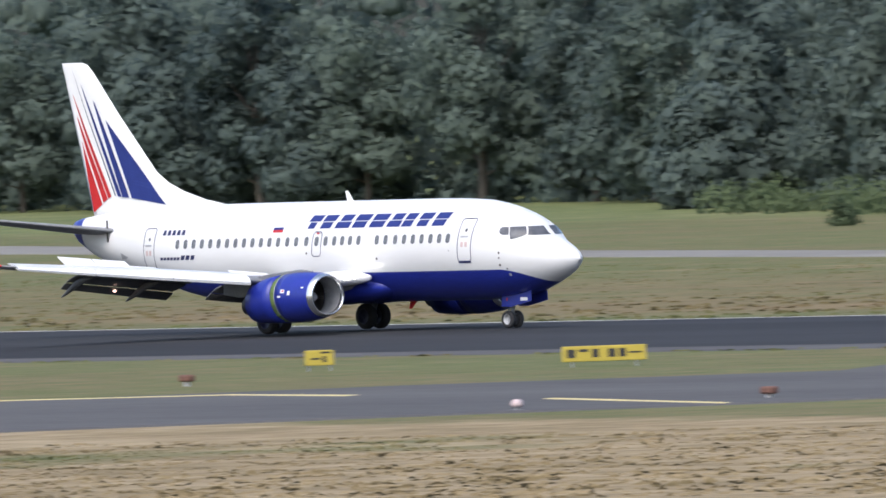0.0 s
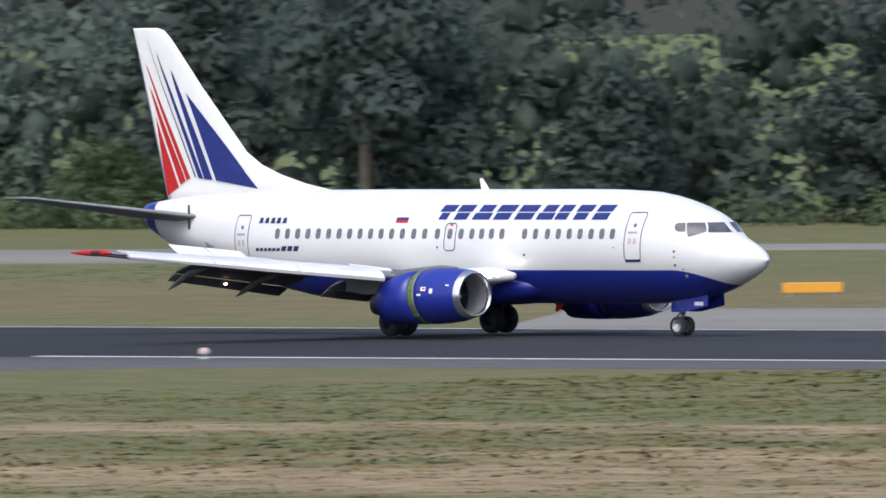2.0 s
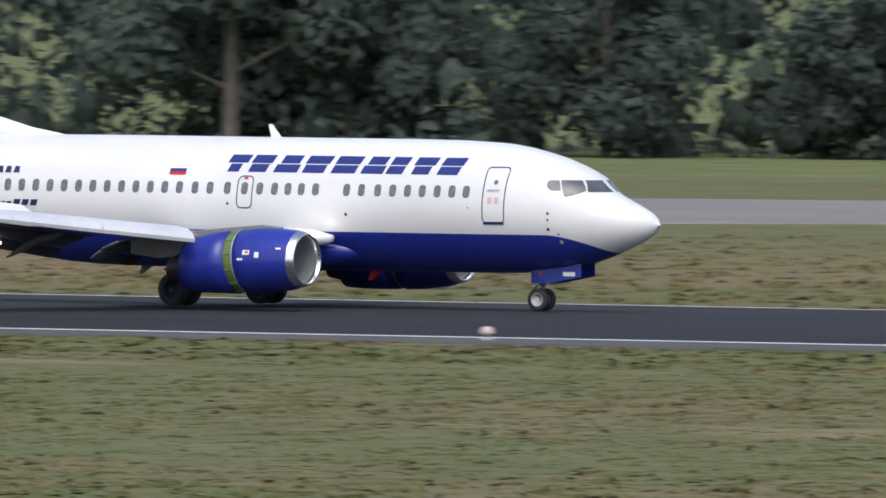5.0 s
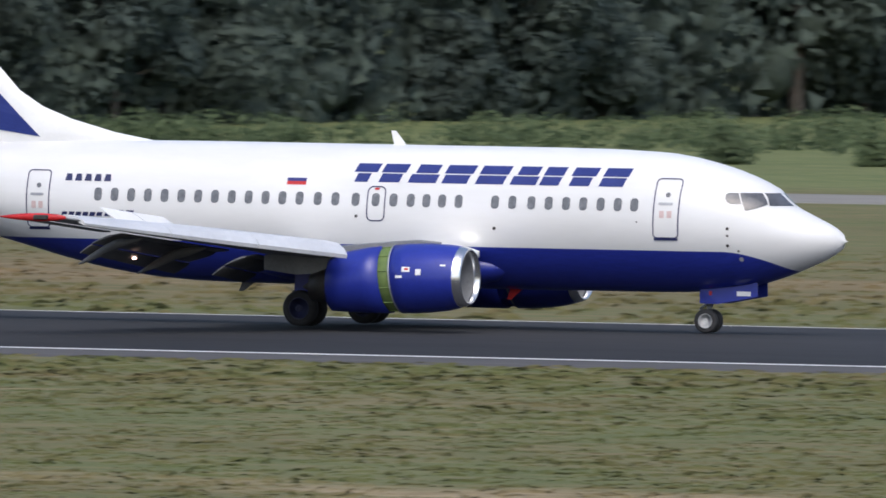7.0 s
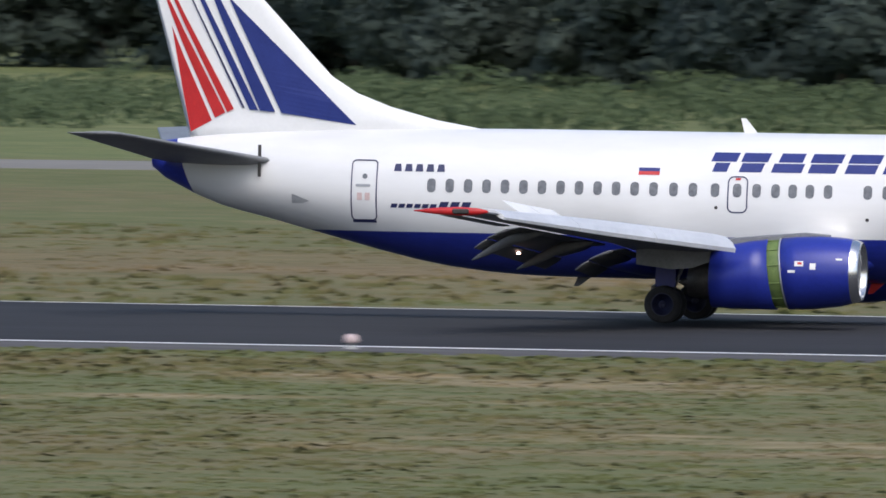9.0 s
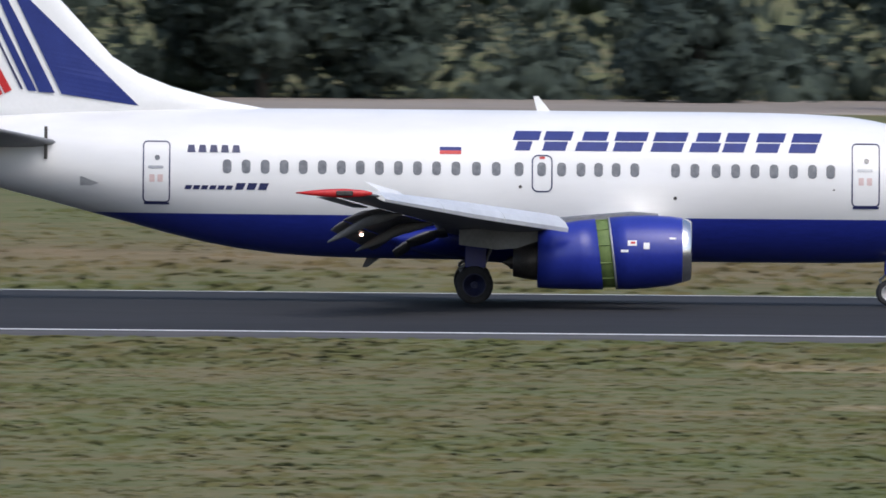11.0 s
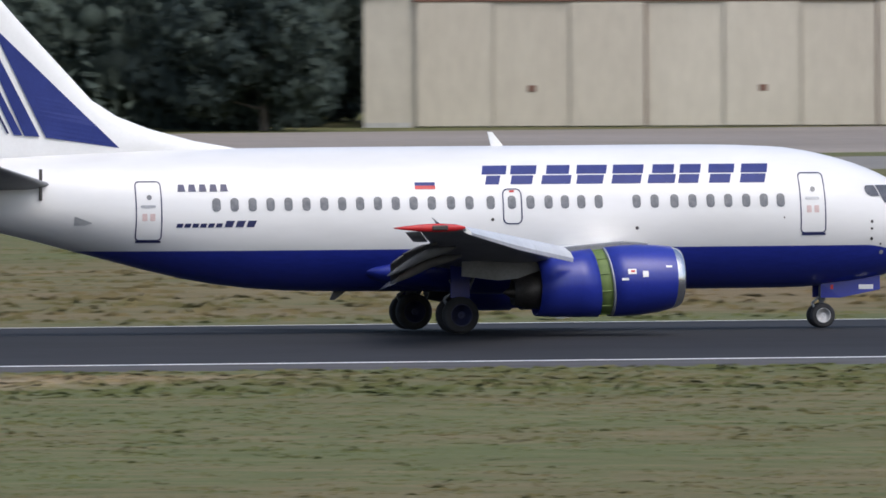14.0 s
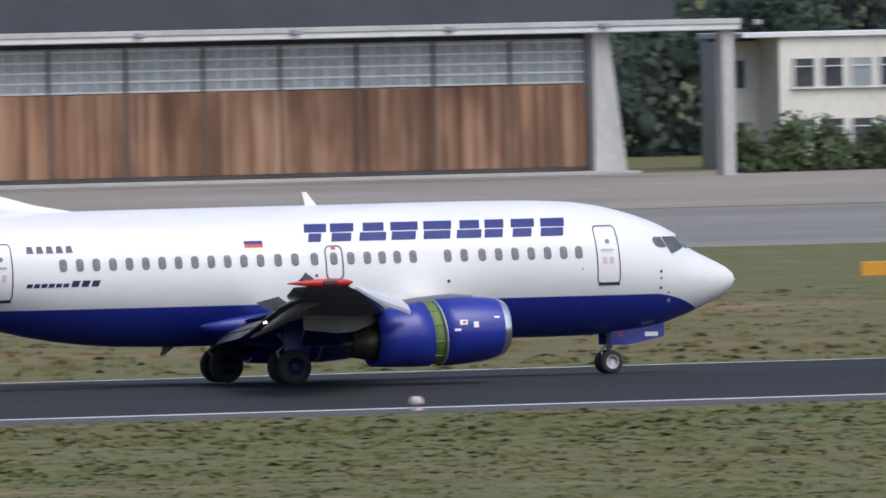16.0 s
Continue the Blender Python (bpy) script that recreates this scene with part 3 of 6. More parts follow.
def engine(parent, side):
    cy, cz = side * 4.83, 1.47

    def flat(x, r, y, z):
        g = 1.0 - 0.10 * max(0.0, min(1.0, (x + 7.5) / 2.0))
        return y * 1.04, (z * g if z < 0 else z)

    def slanted(x, z):
        """The reverser joint leans: its top lies further back."""
        k = max(0.0, 1 - abs(x + 7.75) / 0.9)
        return x - 0.125 * z * min(1.0, 1.6 * k)
    e = part("engine", lathe_x(bmesh.new(), [(-5.66, 0.905, 0.02), (-6.0, 0.965, 0.0), (-6.6, 1.0, -0.01), (-7.1, 0.995, -0.02), (-7.50, 0.965, -0.03), (-7.52, 0.90, -0.03)], cy, cz, 48, flat, slanted),
             M_BLUE, parent, "blue engine nacelle with opened thrust reverser", True)
    part("inlet_lip", lathe_x(bmesh.new(), [(-5.66, 0.905, 0.02), (-5.55, 0.88, 0.02), (-5.45, 0.84, 0.02), (-5.41, 0.80, 0.02), (-5.44, 0.765, 0.02), (-5.6, 0.74, 0.02)], cy, cz, 48, flat), M_CHROME, e, "polished metal intake lip", True)
    part("intake_duct", lathe_x(bmesh.new(), [(-5.6, 0.74, 0.02), (-6.1, 0.75, 0.0), (-6.5, 0.76, 0.0)], cy, cz, 40, flat), M_STEEL, e, smooth=True)
    bm = bmesh.new()
    for k in range(38):
        a = 2 * math.pi * k / 38
        pts = []
        for r, tw in ((0.2, 0.10), (0.75, 0.045)):
            for d in (-1, 1):
                b = a + d * tw / (r * 3.2)
                pts.append(bm.verts.new((-6.42 - 0.06 * d, cy + r * math.cos(b), cz + r * math.sin(b))))
        bm.faces.new((pts[0], pts[1], pts[3], pts[2]))
    tube(bm, (-6.5, cy, cz), (-6.49, cy, cz), 0.75, 0.75, 32)
    part("fan", bm, M_DARKMETAL, e, "dark metal fan blades")
    part("spinner", lathe_x(bmesh.new(), [(-6.45, 0.24, 0), (-6.3, 0.18, 0), (-6.15, 0.08, 0), (-6.08, 0.005, 0)], cy, cz, 20), M_STEEL, e, smooth=True)
    part("cascade", lathe_x(bmesh.new(), [(-7.50, 0.90, -0.03), (-7.55, 0.915, -0.03), (-7.92, 0.90, -0.05), (-7.94, 0.86, -0.05)], cy, cz, 48, None, slanted), M_GREEN if side < 0 else M_BLUE, e, "exposed green reverser cascade ring" if side < 0 else "", True)
    for k in range(12):
        a = 2 * math.pi * (k + 0.5) / 12
        d = Vector((0, math.cos(a), math.sin(a)))
        bm = bmesh.new()
        tube(bm, Vector((slanted(-7.5, d.z), cy, cz - 0.03)) + d * 0.925, Vector((slanted(-7.9, d.z), cy, cz - 0.05)) + d * 0.915, 0.018, n=5)
        part("cascade_rib", bm, M_GREEN if side < 0 else M_BLUE, e)
    part("cowl_seal", lathe_x(bmesh.new(), [(-7.485, 0.972, -0.03), (-7.50, 0.978, -0.03), (-7.53, 0.970, -0.03), (-7.535, 0.90, -0.03)], cy, cz, 48, flat, slanted), M_STEEL, e, "pale metal seal ring", True)
    part("reverser_sleeve", lathe_x(bmesh.new(), [(-7.86, 0.86, -0.05), (-7.87, 0.955, -0.05), (-8.4, 0.93, -0.08), (-9.0, 0.87, -0.13), (-9.50, 0.78, -0.19), (-9.51, 0.74, -0.19), (-8.6, 0.74, -0.12)], cy, cz, 48, None, slanted), M_BLUE, e, "blue translated reverser sleeve", True)
    part("core_cowl", lathe_x(bmesh.new(), [(-8.5, 0.62, -0.14), (-9.2, 0.60, -0.2), (-9.7, 0.50, -0.26), (-10.15, 0.38, -0.30), (-10.16, 0.34, -0.30), (-9.6, 0.34, -0.26)], cy, cz, 32), M_DARKMETAL, e, "dark heat-stained exhaust", True)
    part("exhaust_plug", lathe_x(bmesh.new(), [(-9.6, 0.22, -0.28), (-10.2, 0.16, -0.3), (-10.45, 0.01, -0.31)], cy, cz, 20), M_DARKMETAL, e, smooth=True)
    # pylon
    rings = []
    for x, w, z0, z1 in ((-6.3, 0.05, 2.35, 2.47), (-7.0, 0.15, 2.2, 2.52), (-8.2, 0.20, 1.9, 2.42), (-9.4, 0.20, 1.6, 2.3), (-10.6, 0.14, 1.5, 2.1), (-11.6, 0.03, 1.62, 2.0)):
        rings.append([(x, cy - w, z0), (x, cy + w, z0), (x, cy + w, z1), (x, cy + 0.5 * w, z1 + 0.03), (x, cy - 0.5 * w, z1 + 0.03), (x, cy - w, z1)])
    part("pylon", loft(bmesh.new(), rings), M_PYLON, parent, smooth=False)
    # placards
    for x, z, w, h, mt in ((-7.0, 1.73, 0.24, 0.14, M_WHITE), (-6.62, 1.66, 0.16, 0.17, M_WHITE), (-7.2, 1.52, 0.2, 0.07, M_WHITE), (-6.98, 1.74, 0.12, 0.06, M_RED), (-5.95, 1.86, 0.22, 0.05, M_WHITE)):
        rows, faces = [], []
        lift = 0.012 if mt is M_RED else 0.008
        for i in range(4):
            zz = z - h / 2 + h * i / 3
            r = float(np.interp(-x, (5.66, 6.0, 6.6, 7.1, 7.5), (0.905, 0.965, 1.0, 0.995, 0.965))) + lift
            dz = zz - cz
            yy = side * 1.04 * math.sqrt(max(0.01, r * r - dz * dz))
            rows += [(x - w / 2, cy + yy, zz), (x + w / 2, cy + yy, zz)]
        for i in range(3):
            faces.append((2 * i, 2 * i + 1, 2 * i + 3, 2 * i + 2))
        part("placard", (rows, faces), mt, e)
    return e


def wheel(parent, x, y, r, width, hub):
    n = 28
    prof = [(0.62, -0.5), (0.80, -0.5), (0.93, -0.44), (1.0, -0.25), (1.0, 0.25), (0.93, 0.44), (0.80, 0.5), (0.62, 0.5)]
    rings = [[(x + r * q * math.cos(2 * math.pi * k / n), y + width * w, r + r * q * math.sin(2 * math.pi * k / n)) for k in range(n)] for q, w in prof]
    t = part("tyre", loft(bmesh.new(), rings, False, False), M_TYRE, parent, "black rubber tyre", True)
    prof = [(0.62, -0.42), (0.58, -0.46), (0.50, -0.34), (0.22, -0.36), (0.18, -0.48), (0.10, -0.50), (0.10, 0.50), (0.18, 0.48), (0.22, 0.36), (0.50, 0.34), (0.58, 0.46), (0.62, 0.42)]
    rings = [[(x + r * q * math.cos(2 * math.pi * k / n), y + width * w, r + r * q * math.sin(2 * math.pi * k / n)) for k in range(n)] for q, w in prof]
    part("rim", loft(bmesh.new(), rings), hub, t, smooth=True)
    return t


def landing_gear(parent):
    bm = bmesh.new()
    tube(bm, (0.0, 0, 0.34), (0.06, 0, 1.5), 0.07, 0.08, 12)
    tube(bm, (0.03, 0, 0.75), (0.06, 0, 1.4), 0.10, 0.11, 12)
    tube(bm, (0, -0.22, 0.343), (0, 0.22, 0.343), 0.05, n=10)
    tube(bm, (-0.12, 0, 0.45), (-0.25, 0, 0.68), 0.035, n=8)
    tube(bm, (-0.25, 0, 0.68), (0.0, 0, 0.9), 0.035, n=8)
    tube(bm, (0.02, 0, 0.8), (0.75, 0, 1.45), 0.04, n=8)
    g = part("nose_gear", bm, M_STEEL, parent, "grey steel nose gear leg", True)
    for y in (-0.22, 0.22):
        wheel(g, 0, y, 0.343, 0.2, M_RIM)
    for s in (-1, 1):
        vs = [(-0.12, s * 0.42, 0.84), (0.45, s * 0.44, 0.84), (1.60, s * 0.42, 1.06), (1.60, s * 0.40, 1.46), (-0.12, s * 0.42, 1.25)]
        bm = bmesh.new()
        a = [bm.verts.new(v) for v in vs]
        f = bm.faces.new(a)
        r = bmesh.ops.extrude_face_region(bm, geom=[f])
        bmesh.ops.translate(bm, verts=[v for v in r["geom"] if isinstance(v, bmesh.types.BMVert)], vec=(0, s * 0.03, 0))
        bmesh.ops.recalc_face_normals(bm, faces=bm.faces)
        d = part("gear_door", bm, M_BLUE, g, "blue nose gear door with a white mark")
        part("door_mark", boxes((0.98, 1.40, s * 0.452 - 0.004, s * 0.452 + 0.004, 1.07, 1.20), bevel=0.003), M_WHITE, d)
        part("door_stripe", boxes((0.16, 0.24, s * 0.455 - 0.003, s * 0.455 + 0.003, 0.9, 1.2), bevel=0.002), M_RED, d)
    for s in (-1, 1):
        y = s * 2.62
        bm = bmesh.new()
        tube(bm, (-11.17, y, 0.5), (-11.12, y, 1.9), 0.11, 0.13, 14)
        tube(bm, (-11.15, y, 0.95), (-11.12, y, 1.9), 0.16, 0.17, 14)
        tube(bm, (-11.17, y - 0.46, 0.51), (-11.17, y + 0.46, 0.51), 0.08, n=10)
        tube(bm, (-11.15, y, 1.15), (-11.1, y - s * 1.5, 1.7), 0.08, n=8)
        tube(bm, (-11.4, y, 0.65), (-11.55, y, 0.95), 0.045, n=8)
        tube(bm, (-11.55, y, 0.95), (-11.2, y, 1.2), 0.045, n=8)
        tube(bm, (-11.05, y, 0.7), (-10.6, y, 1.8), 0.05, n=8)
        g = part("main_gear", bm, M_STEEL, parent, "grey steel main gear leg", True)
        for o in (-0.36, 0.36):
            wheel(g, -11.17, y + o, 0.51, 0.36, M_HUBCAP)
        part("leg_door", boxes((-11.42, -10.86, y + s * 0.2, y + s * 0.24, 0.98, 1.95), bevel=0.012), M_BLUE, g)


def tail(parent):
    # fin with its dorsal fillet
    prof = [(4.75, -16.0, -24.30, 0.10), (5.12, -16.6, -24.40, 0.40), (5.35, -17.9, -24.46, 0.42), (5.7, -19.2, -24.55, 0.42), (6.05, -20.1, -24.64, 0.40), (6.5, -20.75, -24.76, 0.38), (8.8, -22.70, -25.38, 0.30), (10.6, -24.12, -25.86, 0.20), (10.88, -24.42, -25.94, 0.15), (10.96, -24.72, -25.95, 0.06)]
    back = lambda x: x - min(0.55, 0.1 + 0.1 * max(0.0, -20.0 - x)) if x < -16.3 else x
    prof = [(z, back(le), back(te), th) for z, le, te, th in prof]
    rings = []
    for z, le, te, th in prof:
        ring = []
        c = le - te
        for u, w in airfoil(c, 0.12):
            ring.append((le - u, max(-th / 2, min(th / 2, w * 0.6)), z))
        rings.append(ring)
    fin = part("fin", loft(bmesh.new(), rings), M_WHITE, parent, "white tail fin with red and blue fan stripes", True)
    def half(x, z):
        """Half thickness of the fin at x, z, with a film of paint."""
        le, te, th = (float(np.interp(z, [p[0] for p in prof], [p[c] for p in prof])) for c in (1, 2, 3))
        up = sorted((u, w) for u, w in airfoil(le - te, 0.12) if w >= 0)
        return min(th / 2, 0.6 * float(np.interp(le - x, [u for u, w in up], [w for u, w in up]))) + 0.016

    def stripe(ap, l, r, mt):
        for s in (-1, 1):
            rows, faces = [], []
            mid = ((l[0] + r[0]) / 2, (l[1] + r[1]) / 2)
            slim = 0.55 if r[0] - l[0] < 0.45 else 1.0
            for k in range(25):
                f = k / 24
                for e in (l, r):
                    x = back(ap[0] + (mid[0] - ap[0]) * f + (e[0] - mid[0]) * f ** slim)
                    z = ap[1] + (mid[1] - ap[1]) * f + (e[1] - mid[1]) * f ** slim
                    rows.append((x, s * half(x, z), z))
                if k:
                    a = 2 * k
                    q = (a - 2, a, a + 1, a - 1)
                    faces.append(q if s < 0 else q[::-1])
            part("fin_stripe", (rows, faces), mt, fin)
    stripe((-23.38, 8.64), (-21.98, 5.48), (-20.09, 5.18), M_LOGO)
    stripe((-24.05, 9.45), (-22.53, 5.53), (-22.14, 5.50), M_LOGO)
    stripe((-24.75, 10.12), (-22.80, 5.56), (-22.58, 5.54), M_LOGO)
    stripe((-25.26, 10.65), (-22.98, 5.60), (-22.92, 5.60), M_NAVY)
    stripe((-25.31, 9.71), (-23.37, 5.48), (-23.20, 5.57), M_RED)
    stripe((-25.10, 8.83), (-23.68, 5.32), (-23.42, 5.47), M_RED)
    stripe((-24.84, 7.81), (-24.30, 4.93), (-23.76, 5.25), M_RED)
    for s in (-1, 1):
        sec = [(-21.85, s * 0.5, 4.12, 3.6, 0.09, 0), (-22.4, s * 1.1, 4.19, 3.3, 0.09, 0), (-25.5, s * 6.2, 4.92, 1.5, 0.09, 0), (-25.8, s * 6.35, 4.94, 1.2, 0.05, 0)]
        st = part("stabilizer", surface(sec), M_STAB, parent, "grey horizontal stabilizer", True)
        part("stabilizer_seal", boxes((-22.72, -22.63, s * 1.22 - 0.02, s * 1.22 + 0.02, 3.75, 4.62), bevel=0.01), M_DARKMETAL, st)
    # blade aerials and tail skid
    for x, z0, h in ((-9.35, 5.12, 0.42), (-5.8, 1.13, -0.3), (-13.9, 1.15, -0.25)):
        d = 1 if h > 0 else -1
        rings = [[(x + 0.22, -0.02, z0), (x + 0.22, 0.02, z0), (x - 0.15, 0.03, z0), (x - 0.15, -0.03, z0)], [(x - 0.12 * 1, -0.012, z0 + h), (x - 0.12, 0.012, z0 + h), (x - 0.26, 0.012, z0 + h), (x - 0.26, -0.012, z0 + h)]]
        part("aerial", loft(bmesh.new(), rings), M_WHITE if d > 0 else M_RED if x > -9 else M_FLAP, parent, "white blade aerial" if d > 0 else "red drain mast" if x > -9 else "grey drain mast")


def markings(parent, hull):
    xs = [-17.81 + 0.510 * k for k in range(12)] + [-11.68, -11.13, -10.60, -9.99, -9.385, -8.85, -8.33, -7.86, -7.39, -6.89, -5.80, -5.28, -4.71, -4.19, -3.67, -3.16, -2.64, -2.13, -1.64]
    for s in (-1, 1):
        for x in xs:
            part("window", patch(rounded_rows(x, 3.603, 0.235, 0.37, 0.10), s, 0.010), M_WINDOW, hull)
        # doors, drawn by their dark seals
        for x, z, w, h in ((-0.70, 3.52, 0.76, 1.70), (-19.70, 3.44, 0.74, 1.66)):
            d = part("cabin_door", outline(x, z, w, h, 0.13, 0.035, s, 0.010), M_NAVY, hull, "white cabin door with a dark outline")
            part("door_handle", patch(rounded_rows(x - 0.02, z + 0.13, 0.42, 0.07, 0.03, 3), s, 0.014), M_STEEL, d)
            part("door_window", patch(rounded_rows(x + 0.02, z + 0.38, 0.14, 0.14, 0.068, 4), s, 0.012), M_WINDOW, d)
            part("door_sill", patch([(z - h / 2 - 0.05, x - w / 2 + 0.04, x + w / 2 - 0.02), (z - h / 2 + 0.01, x - w / 2 + 0.04, x + w / 2 - 0.02)], s, 0.02), M_NAVY, d)
            for o in (-0.12, 0.10):
                part("door_placard", patch(rounded_rows(x + o, z - 0.17, 0.14, 0.2, 0.02, 2), s, 0.010), M_PINK, d)
        d = part("overwing_exit", outline(-9.37, 3.49, 0.56, 1.0, 0.17, 0.035, s, 0.012), M_NAVY, hull, "white overwing exit with a dark outline")
        part("exit_mark", patch([(3.88, -9.44, -9.30), (3.94, -9.44, -9.30)], s, 0.014), M_RED, d)
        # airline mark: slanted blue blocks cut by a white slit
        blocks = [(-10.24, 0.70, 0.40), (-9.42, 0.74, 0.62), (-8.48, 0.66, 0.84), (-7.52, 0.86, 0.76), (-6.48, 0.88, 0.84), (-5.42, 0.62, 0.78), (-4.55, 0.60, 0.58), (-3.72, 0.74, 0.60), (-2.78, 0.76, 0.72)]
        lean = 0.17
        for x, wt, wb in blocks:
            mid = x + max(wt, wb) / 2
            for z0, z1, w in ((4.10, 4.345, wb), (4.375, 4.62, wt)):
                rows = []
                for k in range(4):
                    z = z0 + (z1 - z0) * k / 3
                    o = lean * (z - 4.1) / 0.5
                    rows.append((z, mid - w / 2 + o * 1.0 - 0.02, mid + w / 2 + o - 0.02))
                if s > 0:
                    rows = [(z, -12.3 - r + 0.0, -12.3 - l) for z, l, r in rows]
                part("airline_mark", patch(rows, s, 0.010), M_LOGO, hull)
        # tricolour
        for z0, z1, mt in ((3.985, 4.085, M_RED), (4.085, 4.18, M_LOGO), (4.18, 4.27, M_WHITE)):
            part("flag_stripe", patch([(z0, -12.12, -11.54), (z1, -12.12, -11.54)], s, 0.010), mt, hull)
        # plain bars where small lettering stands
        for k in range(5):
            part("marking_bar", patch([(3.97, -18.88 + 0.30 * k, -18.66 + 0.30 * k), (4.17, -18.85 + 0.30 * k, -18.69 + 0.30 * k)], s, 0.010), M_NAVY, hull)
        for k in range(6):
            part("marking_bar", patch([(2.98, -18.95 + 0.22 * k, -18.78 + 0.22 * k), (3.09, -18.91 + 0.22 * k, -18.74 + 0.22 * k)], s, 0.010), M_NAVY, hull)
        for k in range(3):
            part("marking_bar", patch([(2.98, -17.60 + 0.31 * k, -17.38 + 0.31 * k), (3.16, -17.54 + 0.31 * k, -17.30 + 0.31 * k)], s, 0.010), M_NAVY, hull)
        # ports and probes
        for x, z, r in ((-5.80, 2.86, 0.05), (-9.95, 3.13, 0.045), (1.06, 2.98, 0.045), (1.06, 2.78, 0.035), (1.06, 2.50, 0.045), (1.35, 2.35, 0.03), (-1.55, 3.12, 0.025), (1.4, 2.12, 0.06)):
            part("port", patch(rounded_rows(x, z, 2 * r, 2 * r, r * 0.95, 4), s, 0.012), M_STEEL if z < 2.2 else M_DARKMETAL, hull)
        # outflow vent near the tail
        part("vent", patch([(3.05, -21.75, -21.45), (3.12, -21.75, -21.25), (3.30, -21.75, -21.72)], s, 0.012), M_STEEL, hull)
        # cockpit windows
        glass = [
            [(3.68, 1.10, 1.36), (3.74, 0.98, 1.34), (3.82, 0.92, 1.31), (3.94, 0.91, 1.25), (3.985, 0.98, 1.23)],
            [(3.50, 1.50, 1.56), (3.54, 1.48, 1.70), (3.58, 1.46, 1.82), (3.63, 1.43, 1.95), (3.68, 1.41, 2.04), (3.74, 1.38, 2.01), (3.78, 1.36, 1.99), (3.82, 1.35, 1.96), (3.87, 1.32, 1.92), (3.92, 1.30, 1.88), (3.96, 1.28, 1.84), (3.99, 1.27, 1.82)],
        ]
        for rows in glass:
            part("cockpit_window", patch(rows, s, 0.018, 8), M_COCKPIT, hull, "dark cockpit side window")
        def crown_x(z):
            return max(x for x in np.linspace(1.6, 2.6, 401) if hull_at(x)[0] > z + 0.004)
        screen = [(3.63, 2.12, 2.45), (3.66, 2.11, 2.43), (3.70, 2.09, 2.39), (3.75, 2.07, 2.33), (3.80, 2.05, 2.28), (3.85, 2.02, 2.23), (3.90, 1.98, 2.17), (3.94, 1.94, 2.12), (3.98, 1.90, 2.07)]
        part("windshield", patch([(z, a - 0.03, crown_x(z)) for z, a, b in screen], s, 0.012, 18, 0.012), M_COCKPIT, hull, "dark sloping windshield pane", True)


M_FAIRING = M_HULL
M_PYLON = M_GREYWING
M_STAB = M_GREYWING
M_RIM = worn("pale_rim", (0.55, 0.55, 0.54), (0.7, 0.7, 0.69), 5.0, 0.4, dist=0)
M_HUBCAP = worn("blue_hubcap", (0.02, 0.022, 0.06), (0.03, 0.034, 0.09), 4.0, 0.4, dist=0)
M_PINK = worn("faded_placard", (0.55, 0.40, 0.38), (0.66, 0.52, 0.5), 6.0, 0.5, dist=0)

airliner = thing("airliner", (0, RUNWAY_Y, 0), "white and blue twin-engine jet airliner rolling out on a runway", "airplane")
hull = fuselage(airliner)
for side in (-1, 1):
    wing(airliner, side)
    engine(airliner, side)
landing_gear(airliner)
tail(airliner)
markings(airliner, hull)


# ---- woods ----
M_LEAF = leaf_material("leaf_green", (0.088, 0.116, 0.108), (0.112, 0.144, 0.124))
# the same leaf, with distance haze put into its paler, bluer colour
M_LEAF_HAZED = leaf_material("hazed_leaf_green", (0.122, 0.160, 0.150), (0.156, 0.200, 0.170))
M_SHRUB = leaf_material("shrub_green", (0.092, 0.126, 0.066), (0.138, 0.178, 0.098))
M_NEEDLE = leaf_material("spruce_green", (0.036, 0.050, 0.044), (0.062, 0.082, 0.066))
M_BARK = worn("bark", (0.07, 0.06, 0.05), (0.15, 0.13, 0.11), 2.0, 0.9, dist=0.01)


def ball():
    bm = bmesh.new()
    bmesh.ops.create_icosphere(bm, subdivisions=1, radius=1.0)
    out = np.array([v.co[:] for v in bm.verts]), [[v.index for v in f.verts] for f in bm.faces]
    bm.free()
    return out


BALL_V, BALL_F = ball()


